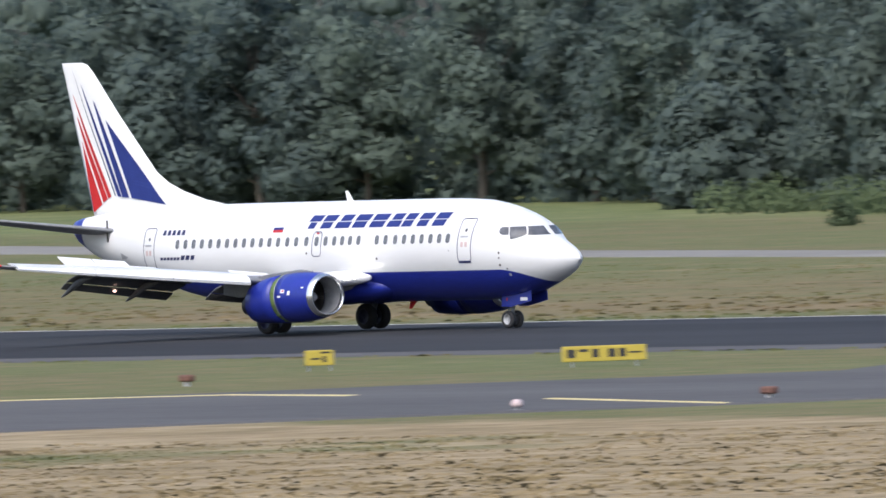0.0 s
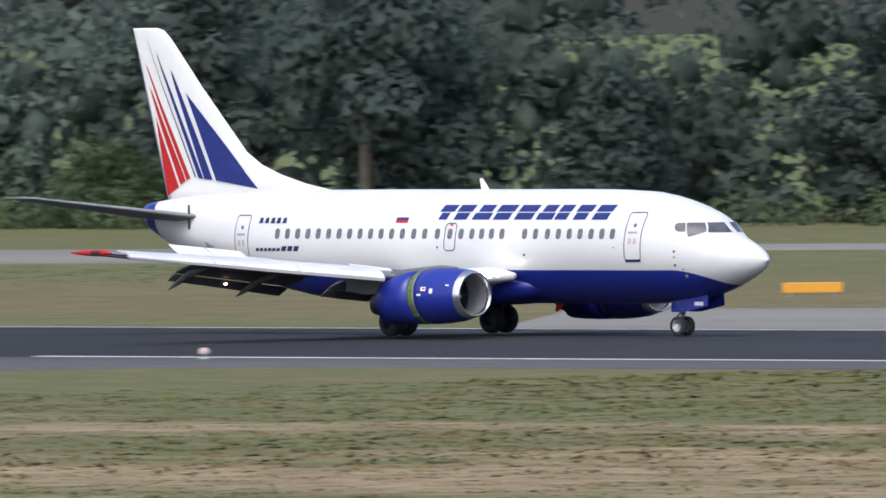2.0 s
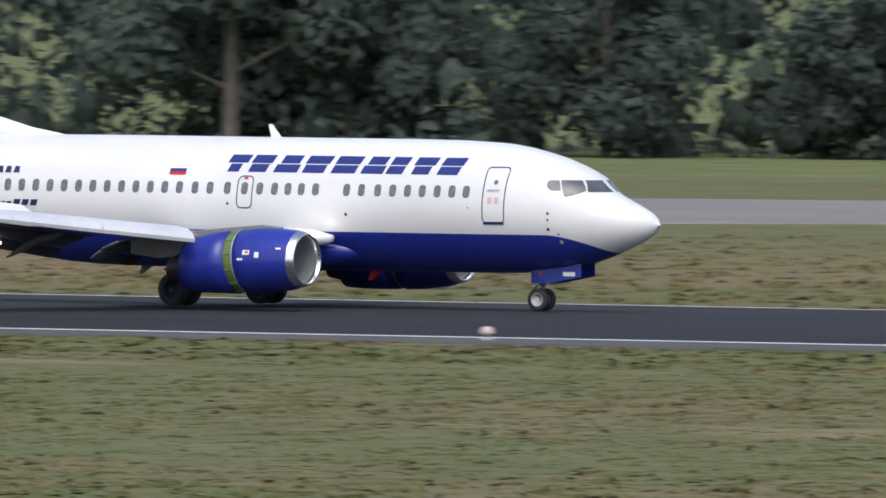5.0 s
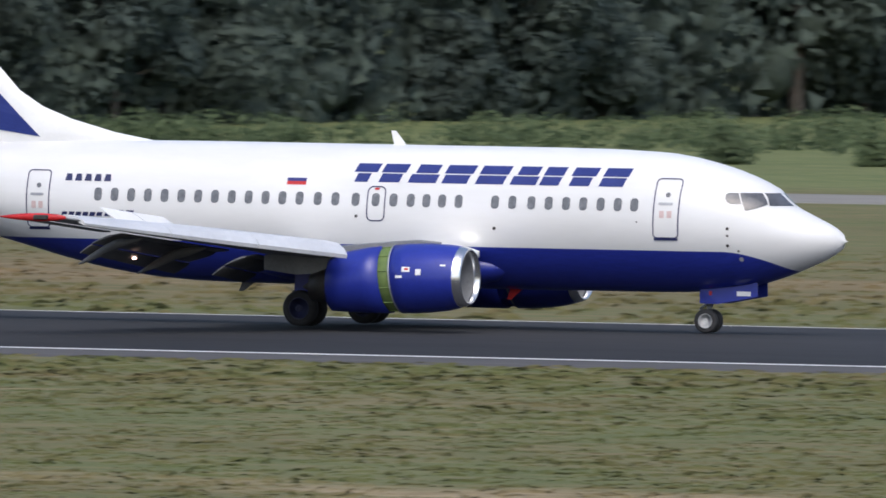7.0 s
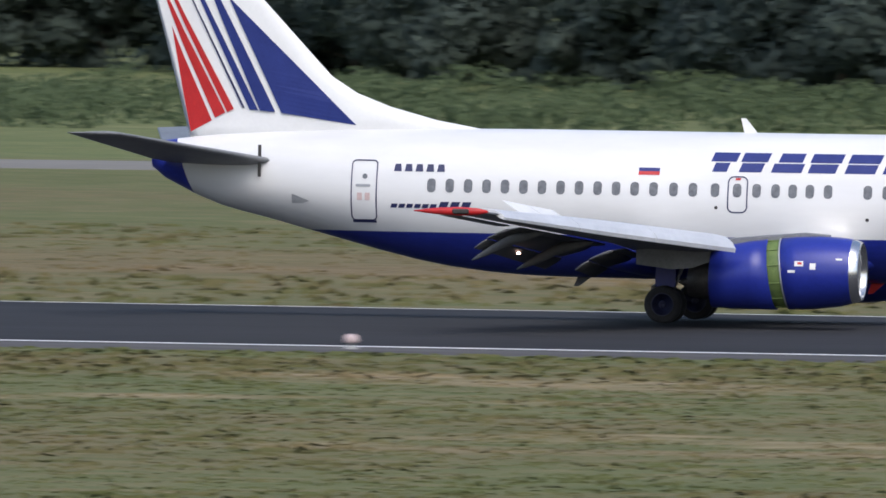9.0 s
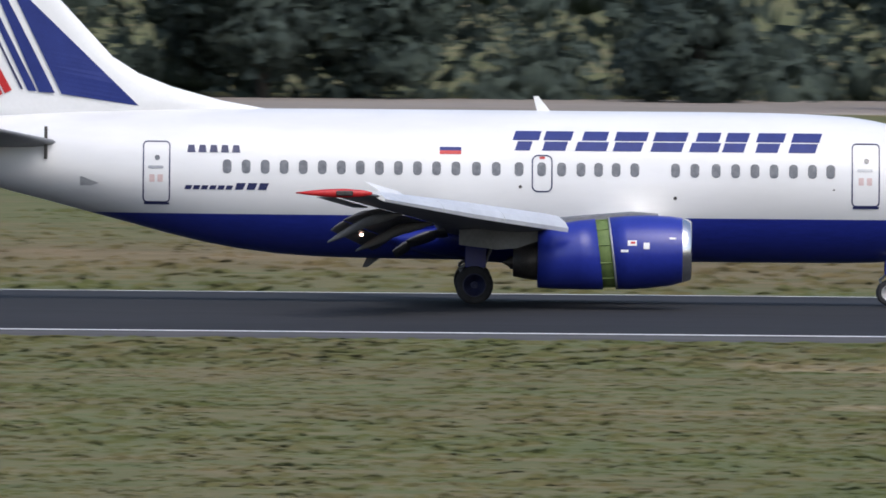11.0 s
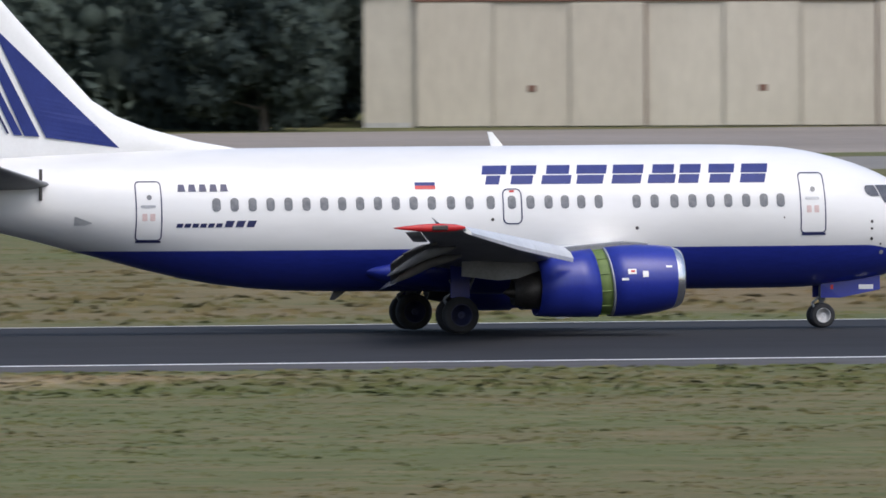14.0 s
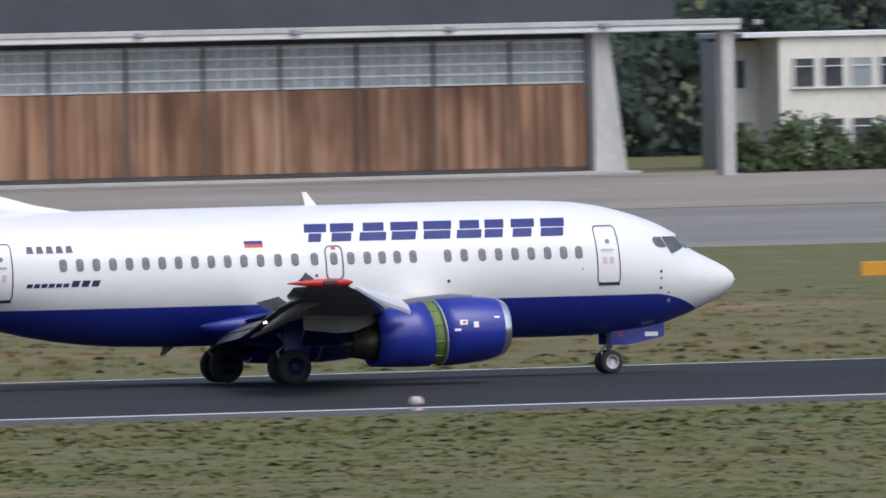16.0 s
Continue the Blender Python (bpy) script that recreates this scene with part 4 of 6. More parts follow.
def leaf_cloud(rng, lobes, count, size, inner=0.7, up=0.2, wild=0.5, core=0.0):
    """Many small leaf sprays on the outer part of the lobes (cx, cy, cz, rx, rz)."""
    lob = np.array(lobes)
    w = lob[:, 3] ** 2 * np.where(lob[:, 2] < 10, 1.0, 0.45)
    pick = rng.choice(len(lob), count, p=w / w.sum())
    d = rng.normal(size=(count, 3))
    d /= np.linalg.norm(d, axis=1)[:, None]
    rad = rng.uniform(inner, 1.06, count)
    c = lob[pick, :3] + d * rad[:, None] * np.stack([lob[pick, 3], lob[pick, 3], lob[pick, 4]], 1)
    nrm = d + rng.normal(size=(count, 3)) * wild + np.array([0, 0, up])
    nrm /= np.linalg.norm(nrm, axis=1)[:, None]
    u = np.cross(nrm, rng.normal(size=(count, 3)))
    u /= np.linalg.norm(u, axis=1)[:, None]
    v = np.cross(nrm, u)
    s = size * rng.uniform(0.55, 1.45, count)[:, None]
    # shading normals bent south and up, which evens the light over the leaves
    soft = 0.5 * d + rng.normal(size=(count, 3)) * 0.12 + np.array([0, -0.35, 0.32])
    flip = np.where((nrm * soft).sum(1) < 0, -1.0, 1.0)[:, None]
    u = u * flip
    k = np.array([[-1, -0.4], [1, -0.25], [0.1, 0.95]])
    verts = np.stack([c + s * (k[i, 0] * u + k[i, 1] * v) for i in range(3)], 1).reshape(-1, 3)
    verts, faces = verts.tolist(), np.arange(count * 3).reshape(-1, 3).tolist()
    normals = np.repeat(soft / np.linalg.norm(soft, axis=1)[:, None], 3, axis=0).tolist()
    if core:
        # the dense twigs and leaves inside
        for cx, cy, cz, rx, rz in lobes:
            k = core * rng.uniform(0.80, 1.14, len(BALL_V))
            b = len(verts)
            verts += (BALL_V * k[:, None] * np.array([rx, rx, rz]) + np.array([cx, cy, cz])).tolist()
            faces += [[i + b for i in q] for q in BALL_F]
            normals += BALL_V.tolist()
    return verts, faces, normals


def broadleaf(name, seed, height, spread, label, count=6600, size=0.29, low=0.06, mat=None, category="tree", group="trees of the wood edge"):
    rng = np.random.default_rng(seed)
    t = thing(name, (0, 0, -200), label, category, group)
    bm = bmesh.new()
    tube(bm, (0, 0, -0.6), (0.15, 0.1, height * 0.5), 0.018 * height, 0.01 * height, 8)
    lobes = []
    n = 15
    for k in range(n):
        f = k / (n - 1)
        z = height * (low + 0.10 + (0.82 - low) * f)
        wide = spread * (0.5 + 0.6 * math.sin(math.pi * (0.18 + 0.76 * f)) ** 0.8) * 0.62
        a = k * 2.4 + rng.uniform(-0.5, 0.5)
        off = wide * rng.uniform(0.35, 0.8) * (1 - 0.45 * f)
        r = spread * rng.uniform(0.20, 0.36) * (1.1 - 0.4 * f)
        c = (off * math.cos(a), off * math.sin(a), z)
        lobes.append((*c, r, r * rng.uniform(0.7, 1.0)))
        tube(bm, (0.1, 0.05, min(z * 0.6, height * 0.48)), c, 0.005 * height, 0.002 * height, 5)
    part("trunk", bm, M_BARK, t)
    part("crown", leaf_cloud(rng, lobes, count, size, 0.52, core=0.34), mat or M_LEAF, t)
    return t


def spruce(name, seed, height, spread, label):
    """A narrow cone of drooping whorls."""
    rng = np.random.default_rng(seed)
    t = thing(name, (0, 0, -200), label, "tree", "row of spruces")
    bm = bmesh.new()
    tube(bm, (0, 0, -0.4), (0, 0, height), 0.022 * height, 0.01, 7)
    part("trunk", bm, M_BARK, t)
    verts, faces = [], []
    levels = int(height * 4.2)
    for j in range(levels):
        f = j / levels
        z = 0.25 + (height - 0.35) * f
        r = spread * (1 - f) ** 0.8 * rng.uniform(0.8, 1.2) + 0.08
        m = max(5, int(15 * (1 - f) + 5))
        for k in range(m):
            a = 2 * math.pi * (k + rng.uniform(-0.4, 0.4)) / m
            rr = r * rng.uniform(0.72, 1.12)
            ca, sa = math.cos(a), math.sin(a)
            for part_k in range(3):
                q0, q1 = rr * (0.25 + 0.27 * part_k), rr * (0.25 + 0.27 * part_k + 0.36)
                w = 0.16 + 0.20 * (1 - f) * (1.2 - 0.3 * part_k)
                dz = -0.22 * rr * (0.3 + 0.35 * part_k) + rng.uniform(-0.06, 0.06)
                b = len(verts)
                verts += [(q0 * ca, q0 * sa, z + dz + 0.08), (q1 * ca * 0.7 - w * sa, q1 * sa * 0.7 + w * ca, z + dz - 0.12), (q1 * ca, q1 * sa, z + dz - 0.06), (q1 * ca * 0.7 + w * sa, q1 * sa * 0.7 - w * ca, z + dz - 0.12)]
                faces.append((b, b + 1, b + 2, b + 3))
    part("crown", (verts, faces), M_NEEDLE, t)
    return t


def drop(*obs):
    for k in obs:
        for o in (*k.children_recursive, k):
            bpy.data.objects.remove(o)


EDGE = [(-1150, 975), (-1015, 925), (-968, 915), (-880, 860), (-790, 812), (-731, 806), (-690, 812), (-645, 834), (-632, 850), (-775, 985), (-600, 985), (-572, 900), (-532, 872), (-430, 905), (-365, 960), (-350, 1125), (-318, 1214), (-215, 1195), (-160, 1100), (-110, 1000), (-60, 978), (40, 988), (60, 1000), (76, 1130), (130, 1168), (200, 1120), (222, 1016), (264, 1014), (290, 1100), (480, 1135), (560, 1130)]


def along(line, step, rng, jitter):
    out = []
    for (xa, ya), (xb, yb) in zip(line, line[1:]):
        n = max(1, int(math.hypot(xb - xa, yb - ya) / step))
        for k in range(n):
            f = (k + rng.uniform(-0.3, 0.3)) / n
            out.append((xa + (xb - xa) * f + rng.uniform(-jitter, jitter), ya + (yb - ya) * f + rng.uniform(-jitter, jitter)))
    return out


def wood_edge():
    rng = random.Random(5)
    west = "tall broadleaf tree, its leaf green paled for distance haze"
    tall, mid = "tall broadleaf tree in dense dark green leaf", "young broadleaf tree in lighter grey-green leaf"
    kinds = [broadleaf("tree", 10 + k, h, s, lab) for k, (h, s, lab) in enumerate([(16, 8.5, tall), (19, 9.5, tall), (13, 8, tall), (21, 9, tall), (9, 6.5, mid), (6.5, 5.5, mid)])]
    # copies for the far western end, haze mixed into the leaf colour
    pale = [broadleaf("tree", 20 + k, h, s, lab, mat=M_LEAF_HAZED) for k, (h, s, lab) in enumerate([(16, 8.5, west), (19, 9.5, west), (13, 8, west), (21, 9, west), (9, 6.5, mid), (6.5, 5.5, mid)])]
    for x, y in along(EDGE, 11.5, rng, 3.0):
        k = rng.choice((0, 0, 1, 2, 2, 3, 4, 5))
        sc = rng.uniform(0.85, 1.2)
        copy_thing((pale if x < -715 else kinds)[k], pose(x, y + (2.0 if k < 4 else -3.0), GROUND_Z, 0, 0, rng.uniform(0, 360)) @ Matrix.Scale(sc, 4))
    drop(*kinds, *pale)
    # the closed wood behind
    g = np.random.default_rng(3)
    lobes = []
    for x, y in along(EDGE, 3.6, rng, 1.5):
        for j in range(5):
            lobes.append((x + g.uniform(-3, 3), y + 6 + 1.6 * j + g.uniform(-3, 4), 0.6 + 4.0 * j + g.uniform(-1.2, 1.2), g.uniform(2.6, 4.2), g.uniform(2.4, 3.8)))
    v, f, nr = leaf_cloud(g, lobes, 440000, 0.36, 0.5, core=0.34)
    # its closed depth
    deep = [(x + g.uniform(-3, 3), y + 24 + g.uniform(-3, 8), 1.0 + 4.4 * j + g.uniform(-1.5, 1.5), g.uniform(4.0, 5.5), g.uniform(3.4, 4.6)) for x, y in along(EDGE, 4.4, rng, 1.5) if y > 974 or not -0.735 < x / (y + 26) < -0.65 for j in range(5)]
    v2, f2, nr2 = leaf_cloud(g, deep, 160000, 0.55, 0.6, core=0.4)
    n = len(v)
    v, f = v + v2, f + [[i + n for i in q] for q in f2]
    v, f, nr = np.array(v), np.array(f), np.array(nr + nr2)
    # west of -715 the leaf colour carries the haze
    for label, mat, side in (("dense dark green wood behind the airfield", M_LEAF, v[f[:, 0], 0] >= -715), ("dense wood at the airfield's western end, leaf green paled for haze", M_LEAF_HAZED, v[f[:, 0], 0] < -715)):
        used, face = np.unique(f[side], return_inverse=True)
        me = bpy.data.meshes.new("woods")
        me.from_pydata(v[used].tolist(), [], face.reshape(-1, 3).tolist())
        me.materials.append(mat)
        soften(me, nr[used].tolist())
        tagged(new("woods", me), label, "forest", kind="stuff")


wood_edge()


def single_trees():
    big = broadleaf("tree", 41, 9.5, 8.0, "broad spreading tree in dark green leaf", 5600, 0.20, 0.02, group="field trees")
    for x, y, s in ((68.5, 985, 1.1), (72.5, 984, 1.2), (77, 987, 1.15), (81, 990, 1.0), (130, 1035, 1.0), (136.5, 1036, 1.1), (141, 1040, 0.9), (147, 1075, 1.0), (152, 1085, 1.1), (108, 1120, 0.8)):
        copy_thing(big, pose(x, y, GROUND_Z, 0, 0, x * 37 % 360) @ Matrix.Scale(s, 4))
    bush = broadleaf("bush", 42, 4.6, 6.2, "round full bush in mid green leaf", 5000, 0.16, -0.05, M_SHRUB, "bush", "field bushes")
    for x, y, s in ((56.3, 967, 1.0), (-790, 800, 0.9), (-775, 797, 1.0), (-763, 799, 0.8), (-752, 798, 1.1), (-741, 800, 1.0), (-729, 801, 0.85), (-716, 803, 1.0), (-822, 812, 0.7)):
        copy_thing(bush, pose(x, y, GROUND_Z, 0, 0, x * 53 % 360) @ Matrix.Scale(s, 4))
    low = broadleaf("bush", 43, 1.6, 2.2, "low rough bush in green leaf", 700, 0.14, -0.1, M_SHRUB, "bush", "low field bushes")
    for x, y, s in ((258.2, 684, 0.5), (-819, 794, 0.9), (-291, 906, 1.0), (-284, 907, 0.8), (464, 1040, 1.5), (467, 1041, 1.8), (470, 1042, 1.7), (473.5, 1043, 1.6), (477, 1044, 1.4), (480, 1045, 1.1), (314.6, 1028, 1.3), (316.0, 1030, 1.7)):
        copy_thing(low, pose(x, y, GROUND_Z, 0, 0, x * 53 % 360) @ Matrix.Scale(s, 4))
    young = broadleaf("tree", 44, 4.6, 3.6, "small dense dark tree before the low building", 2200, 0.15, -0.05, group="trees before the low building")
    for x, y, s in ((-646.5, 930, 1.05), (-641.5, 932, 0.72), (-634.5, 926, 0.8), (-629.5, 925, 0.9), (-626, 925, 1.0), (-619.8, 925, 1.08), (-615.5, 924, 0.7), (-689, 948, 1.5), (-695, 951, 1.75), (-702, 956, 1.6)):
        copy_thing(young, pose(x, y, GROUND_Z, 0, 0, x * 53 % 360) @ Matrix.Scale(s, 4))
    drop(big, bush, low, young)
    sp = [spruce("spruce", 60 + k, 8.0, w, "tall narrow dark spruce") for k, w in enumerate((2.35, 2.7))]
    rng = random.Random(8)
    for k, (x, h) in enumerate(((156.7, 6.6), (158.8, 7.5), (160.1, 7.8), (161.7, 6.5), (166.3, 5.3), (168, 6.6), (169.5, 7.6), (171, 7.1), (172.7, 8.0), (174.4, 8.2), (176, 7.9), (177.4, 7.7), (178.8, 7.5), (180.4, 7.6), (182, 8.1), (185.1, 8.0), (187, 7.8), (190.1, 6.7), (191.5, 7.6), (195.3, 6.8), (198.2, 7.4), (200.5, 6.6), (203, 7.0), (205.5, 7.3), (208, 6.6), (210.5, 7.4))):
        copy_thing(sp[k % 2], pose(x, 1000 + rng.uniform(-1, 1), GROUND_Z, 0, 0, rng.uniform(0, 360)) @ Matrix.Scale(h / 8.0, 4))
    drop(*sp)
    # rough scrub on the bank before the wood
    g = np.random.default_rng(9)
    lobes = []
    for k in range(1500):
        x = g.uniform(-365, -95)
        y = g.uniform(930, 1100) if x > -330 else g.uniform(915, 960)
        r = g.uniform(0.35, 1.25)
        lobes.append((x, y, GROUND_Z + r * 0.45, r * 1.5, r))
    for k in range(160):
        x = g.uniform(-900, -640)
        lobes.append((x, float(np.interp(x, [e[0] for e in EDGE[:8]], [e[1] for e in EDGE[:8]])) - g.uniform(4, 14), GROUND_Z + 0.4, g.uniform(1.0, 2.4), g.uniform(0.7, 1.9)))
    v, f, nr = leaf_cloud(g, lobes, 150000, 0.17, 0.7)
    me = bpy.data.meshes.new("scrub")
    me.from_pydata(v, [], f)
    soften(me, nr)
    me.materials.append(M_SHRUB)
    tagged(new("scrub", me), "rough light green scrub along the wood", "scrub", kind="stuff")


single_trees()

# ---- buildings ----
M_CREAM = worn("cream_sheet_metal", (0.44, 0.41, 0.34), (0.53, 0.50, 0.42), 0.15, 0.6, fine=20, dist=0.004, stretch=(1, 1, 0.3))
M_CREAM2 = worn("cream_door_panel", (0.47, 0.43, 0.35), (0.56, 0.52, 0.43), 0.2, 0.6, fine=20, dist=0.004, stretch=(1, 1, 0.2))
M_PALEGREY = worn("pale_grey_cladding", (0.44, 0.43, 0.41), (0.53, 0.52, 0.50), 0.3, 0.6, dist=0.004)
M_CONCRETE = worn("concrete", (0.36, 0.36, 0.35), (0.50, 0.50, 0.48), 0.4, 0.8, dist=0.006, stretch=(1, 1, 0.4))
M_DARKWALL = worn("dark_blue_grey_wall", (0.035, 0.042, 0.055), (0.055, 0.062, 0.078), 0.25, 0.6, dist=0)
M_ROOFDARK = worn("dark_roofing", (0.05, 0.048, 0.052), (0.09, 0.085, 0.085), 0.3, 0.8, dist=0.01)
def plank_material():
    """Sun-bleached brown boards, each its own tone, dark streaks from the top."""
    m, nt, bsdf = base("weathered_wood", 0.8, 0, 0.2)
    info = nt.nodes.new("ShaderNodeObjectInfo")
    grain = noise_fac(nt, 1.6, 5, (1, 1, 0.05), 0.65)
    broad = noise_fac(nt, 0.22, 3, (1, 1, 0.35))
    col = ramp_color(nt, grain, [(0.32, (0.13, 0.075, 0.05)), (0.5, (0.27, 0.165, 0.11)), (0.66, (0.38, 0.25, 0.175))])
    tone = ramp_color(nt, info.outputs["Random"], [(0.0, (0.62, 0.58, 0.58)), (0.35, (0.95, 0.95, 0.95)), (1.0, (1.2, 1.15, 1.1))])
    col = mixc(nt, 1.0, col, tone, "MULTIPLY")
    col = mixc(nt, 1.0, col, ramp_color(nt, broad, [(0.38, (0.6, 0.57, 0.57)), (0.55, (1.05, 1.03, 1.0))]), "MULTIPLY")
    nt.links.new(col, bsdf.inputs["Base Color"])
    bump(nt, bsdf, grain, 0.01)
    return m


M_WOOD = plank_material()
M_BEAM = worn("pale_beam_paint", (0.58, 0.60, 0.61), (0.72, 0.73, 0.74), 0.6, 0.5, dist=0)
M_GLASSBLOCK = worn("grey_glazing", (0.22, 0.25, 0.27), (0.33, 0.36, 0.38), 1.5, 0.2, dist=0)
M_BAR = worn("glazing_bar", (0.42, 0.44, 0.44), (0.55, 0.56, 0.56), 1.5, 0.6, dist=0)
M_DARKGLASS = worn("dark_window", (0.03, 0.036, 0.045), (0.07, 0.08, 0.095), 1.2, 0.12, dist=0)
M_OCHRE = worn("ochre_render", (0.40, 0.29, 0.12), (0.50, 0.37, 0.17), 0.3, 0.8, dist=0.004)
M_BEIGE = worn("beige_render", (0.26, 0.225, 0.17), (0.34, 0.295, 0.225), 0.3, 0.8, dist=0.004)
M_MEMBRANE = worn("ivory_membrane", (0.60, 0.57, 0.49), (0.70, 0.67, 0.58), 0.08, 0.5, dist=0.01)
M_TEAL = worn("teal_band", (0.05, 0.17, 0.17), (0.08, 0.22, 0.22), 0.3, 0.6, dist=0)
M_BLUEBOX = worn("dark_blue_container", (0.02, 0.03, 0.06), (0.03, 0.045, 0.085), 0.6, 0.6, dist=0)
M_SIGNY = worn("yellow_sign", (0.38, 0.30, 0.035), (0.48, 0.38, 0.055), 1.5, 0.5, dist=0)
M_GUARD = worn("dull_guard_yellow", (0.26, 0.20, 0.07), (0.36, 0.28, 0.10), 1.5, 0.6, dist=0)
M_SIGNR = worn("red_sign", (0.42, 0.02, 0.03), (0.50, 0.035, 0.04), 1.5, 0.5, dist=0)
M_ORANGE = worn("orange_board", (0.62, 0.28, 0.02), (0.72, 0.36, 0.04), 1.0, 0.6, dist=0)
M_BLACK = worn("black_paint", (0.015, 0.015, 0.016), (0.03, 0.03, 0.03), 2.0, 0.6, dist=0)
M_SHEDGREY = worn("grey_corrugated_sheet", (0.22, 0.23, 0.25), (0.31, 0.32, 0.34), 0.4, 0.6, dist=0.004, stretch=(1, 1, 0.2))
M_RUST = worn("rust_brown", (0.12, 0.06, 0.045), (0.2, 0.10, 0.07), 2.0, 0.8, dist=0)
M_LAMPPINK = worn("lamp_glass", (0.50, 0.38, 0.36), (0.66, 0.54, 0.52), 3.0, 0.25, dist=0)


def prism(bm, pts, y0, y1):
    """A solid with the outline pts (x, z), from y0 to y1."""
    a = [bm.verts.new((x, y0, z)) for x, z in pts]
    b = [bm.verts.new((x, y1, z)) for x, z in pts]
    n = len(pts)
    bm.faces.new(a)
    bm.faces.new(b[::-1])
    for k in range(n):
        bm.faces.new((a[k], b[k], b[(k + 1) % n], a[(k + 1) % n]))
    bmesh.ops.recalc_face_normals(bm, faces=bm.faces)
    return bm


G = GROUND_Z


def cream_hangar(x0, x1, y, eave, peak, d0, d1, dtop, label):
    """A gabled hangar: body with ribbed cladding, sliding door leaves under a header rail."""
    h = thing("hangar", (0, 0, 0), label, "hangar", "cream hangars")
    mid = (x0 + x1) / 2
    part("wall", prism(bmesh.new(), [(x0, G - 0.2), (x1, G - 0.2), (x1, eave), (mid, peak), (x0, eave)], y, y + 38), M_CREAM, h)
    for a, b in (((x0 - 0.3, eave - 0.05), (mid, peak)), ((mid, peak), (x1 + 0.3, eave - 0.05))):
        part("roof", prism(bmesh.new(), [a, b, (b[0], b[1] + 0.28), (a[0], a[1] + 0.28)], y - 0.35, y + 38.3), M_PALEGREY, h)
    rail = part("door_rail", boxes((d0 - 0.2, d1 + 0.2, y - 0.42, y - 0.02, dtop, dtop + 0.14), bevel=0.02), M_RUST, h, "dark door header rail")
    n = max(4, round((d1 - d0) / 4.0))
    for k in range(n):
        a = d0 + (d1 - d0) * k / n
        b = d0 + (d1 - d0) * (k + 1) / n
        off = 0.12 if k % 2 else 0.26
        leaf = part("door_leaf", boxes((a + 0.03, b - 0.03, y - off - 0.1, y - off, G + 0.05, dtop), bevel=0.015), M_CREAM2, h)
        if k % 3 == 1:
            part("door_spot", boxes(((a + b) / 2 - 0.22, (a + b) / 2 + 0.22, y - off - 0.14, y - off - 0.1, 1.55, 1.9), bevel=0.03), M_RUST, leaf)
        part("leaf_edge", boxes((b - 0.13, b - 0.05, y - off - 0.13, y - off - 0.1, G + 0.05, dtop - 0.02)), M_RUST if k % 3 == 2 else M_CREAM, leaf)
    part("plinth", boxes((x0, d0 - 0.3, y - 0.06, y, G, G + 0.25)), M_CONCRETE, h)
    part("plinth", boxes((d1 + 0.3, x1, y - 0.06, y, G, G + 0.25)), M_CONCRETE, h)
    for k in range(5):
        xx = d0 + (d1 - d0) * (k + 0.5) / 5
        part("wall_lamp", boxes((xx - 0.25, xx + 0.25, y - 0.4, y, dtop + 0.45, dtop + 0.7), bevel=0.04), M_RUST, h)
    return h



# both fronts stand on one line, turned towards the runway's middle
for dims, deep in (((271.6, 310.0, 1018, 6.6, 9.2, 274.5, 304.2, 6.3, "long cream metal hangar with closed sliding doors"), 0.8), ((313.7, 354.9, 1018, 5.85, 7.9, 320.2, 348.6, 5.05, "cream metal hangar with closed sliding doors"), 0.28)):
    hangar = cream_hangar(*dims)
    turn = Matrix.Translation((312, 1018, 0)) @ Matrix.Rotation(radians(-17.04), 4, "Z") @ Matrix.Diagonal((0.956, deep, 1, 1)) @ Matrix.Translation((-312, -1018, 0))
    for o in hangar.children_recursive:
        o.data.transform(turn)


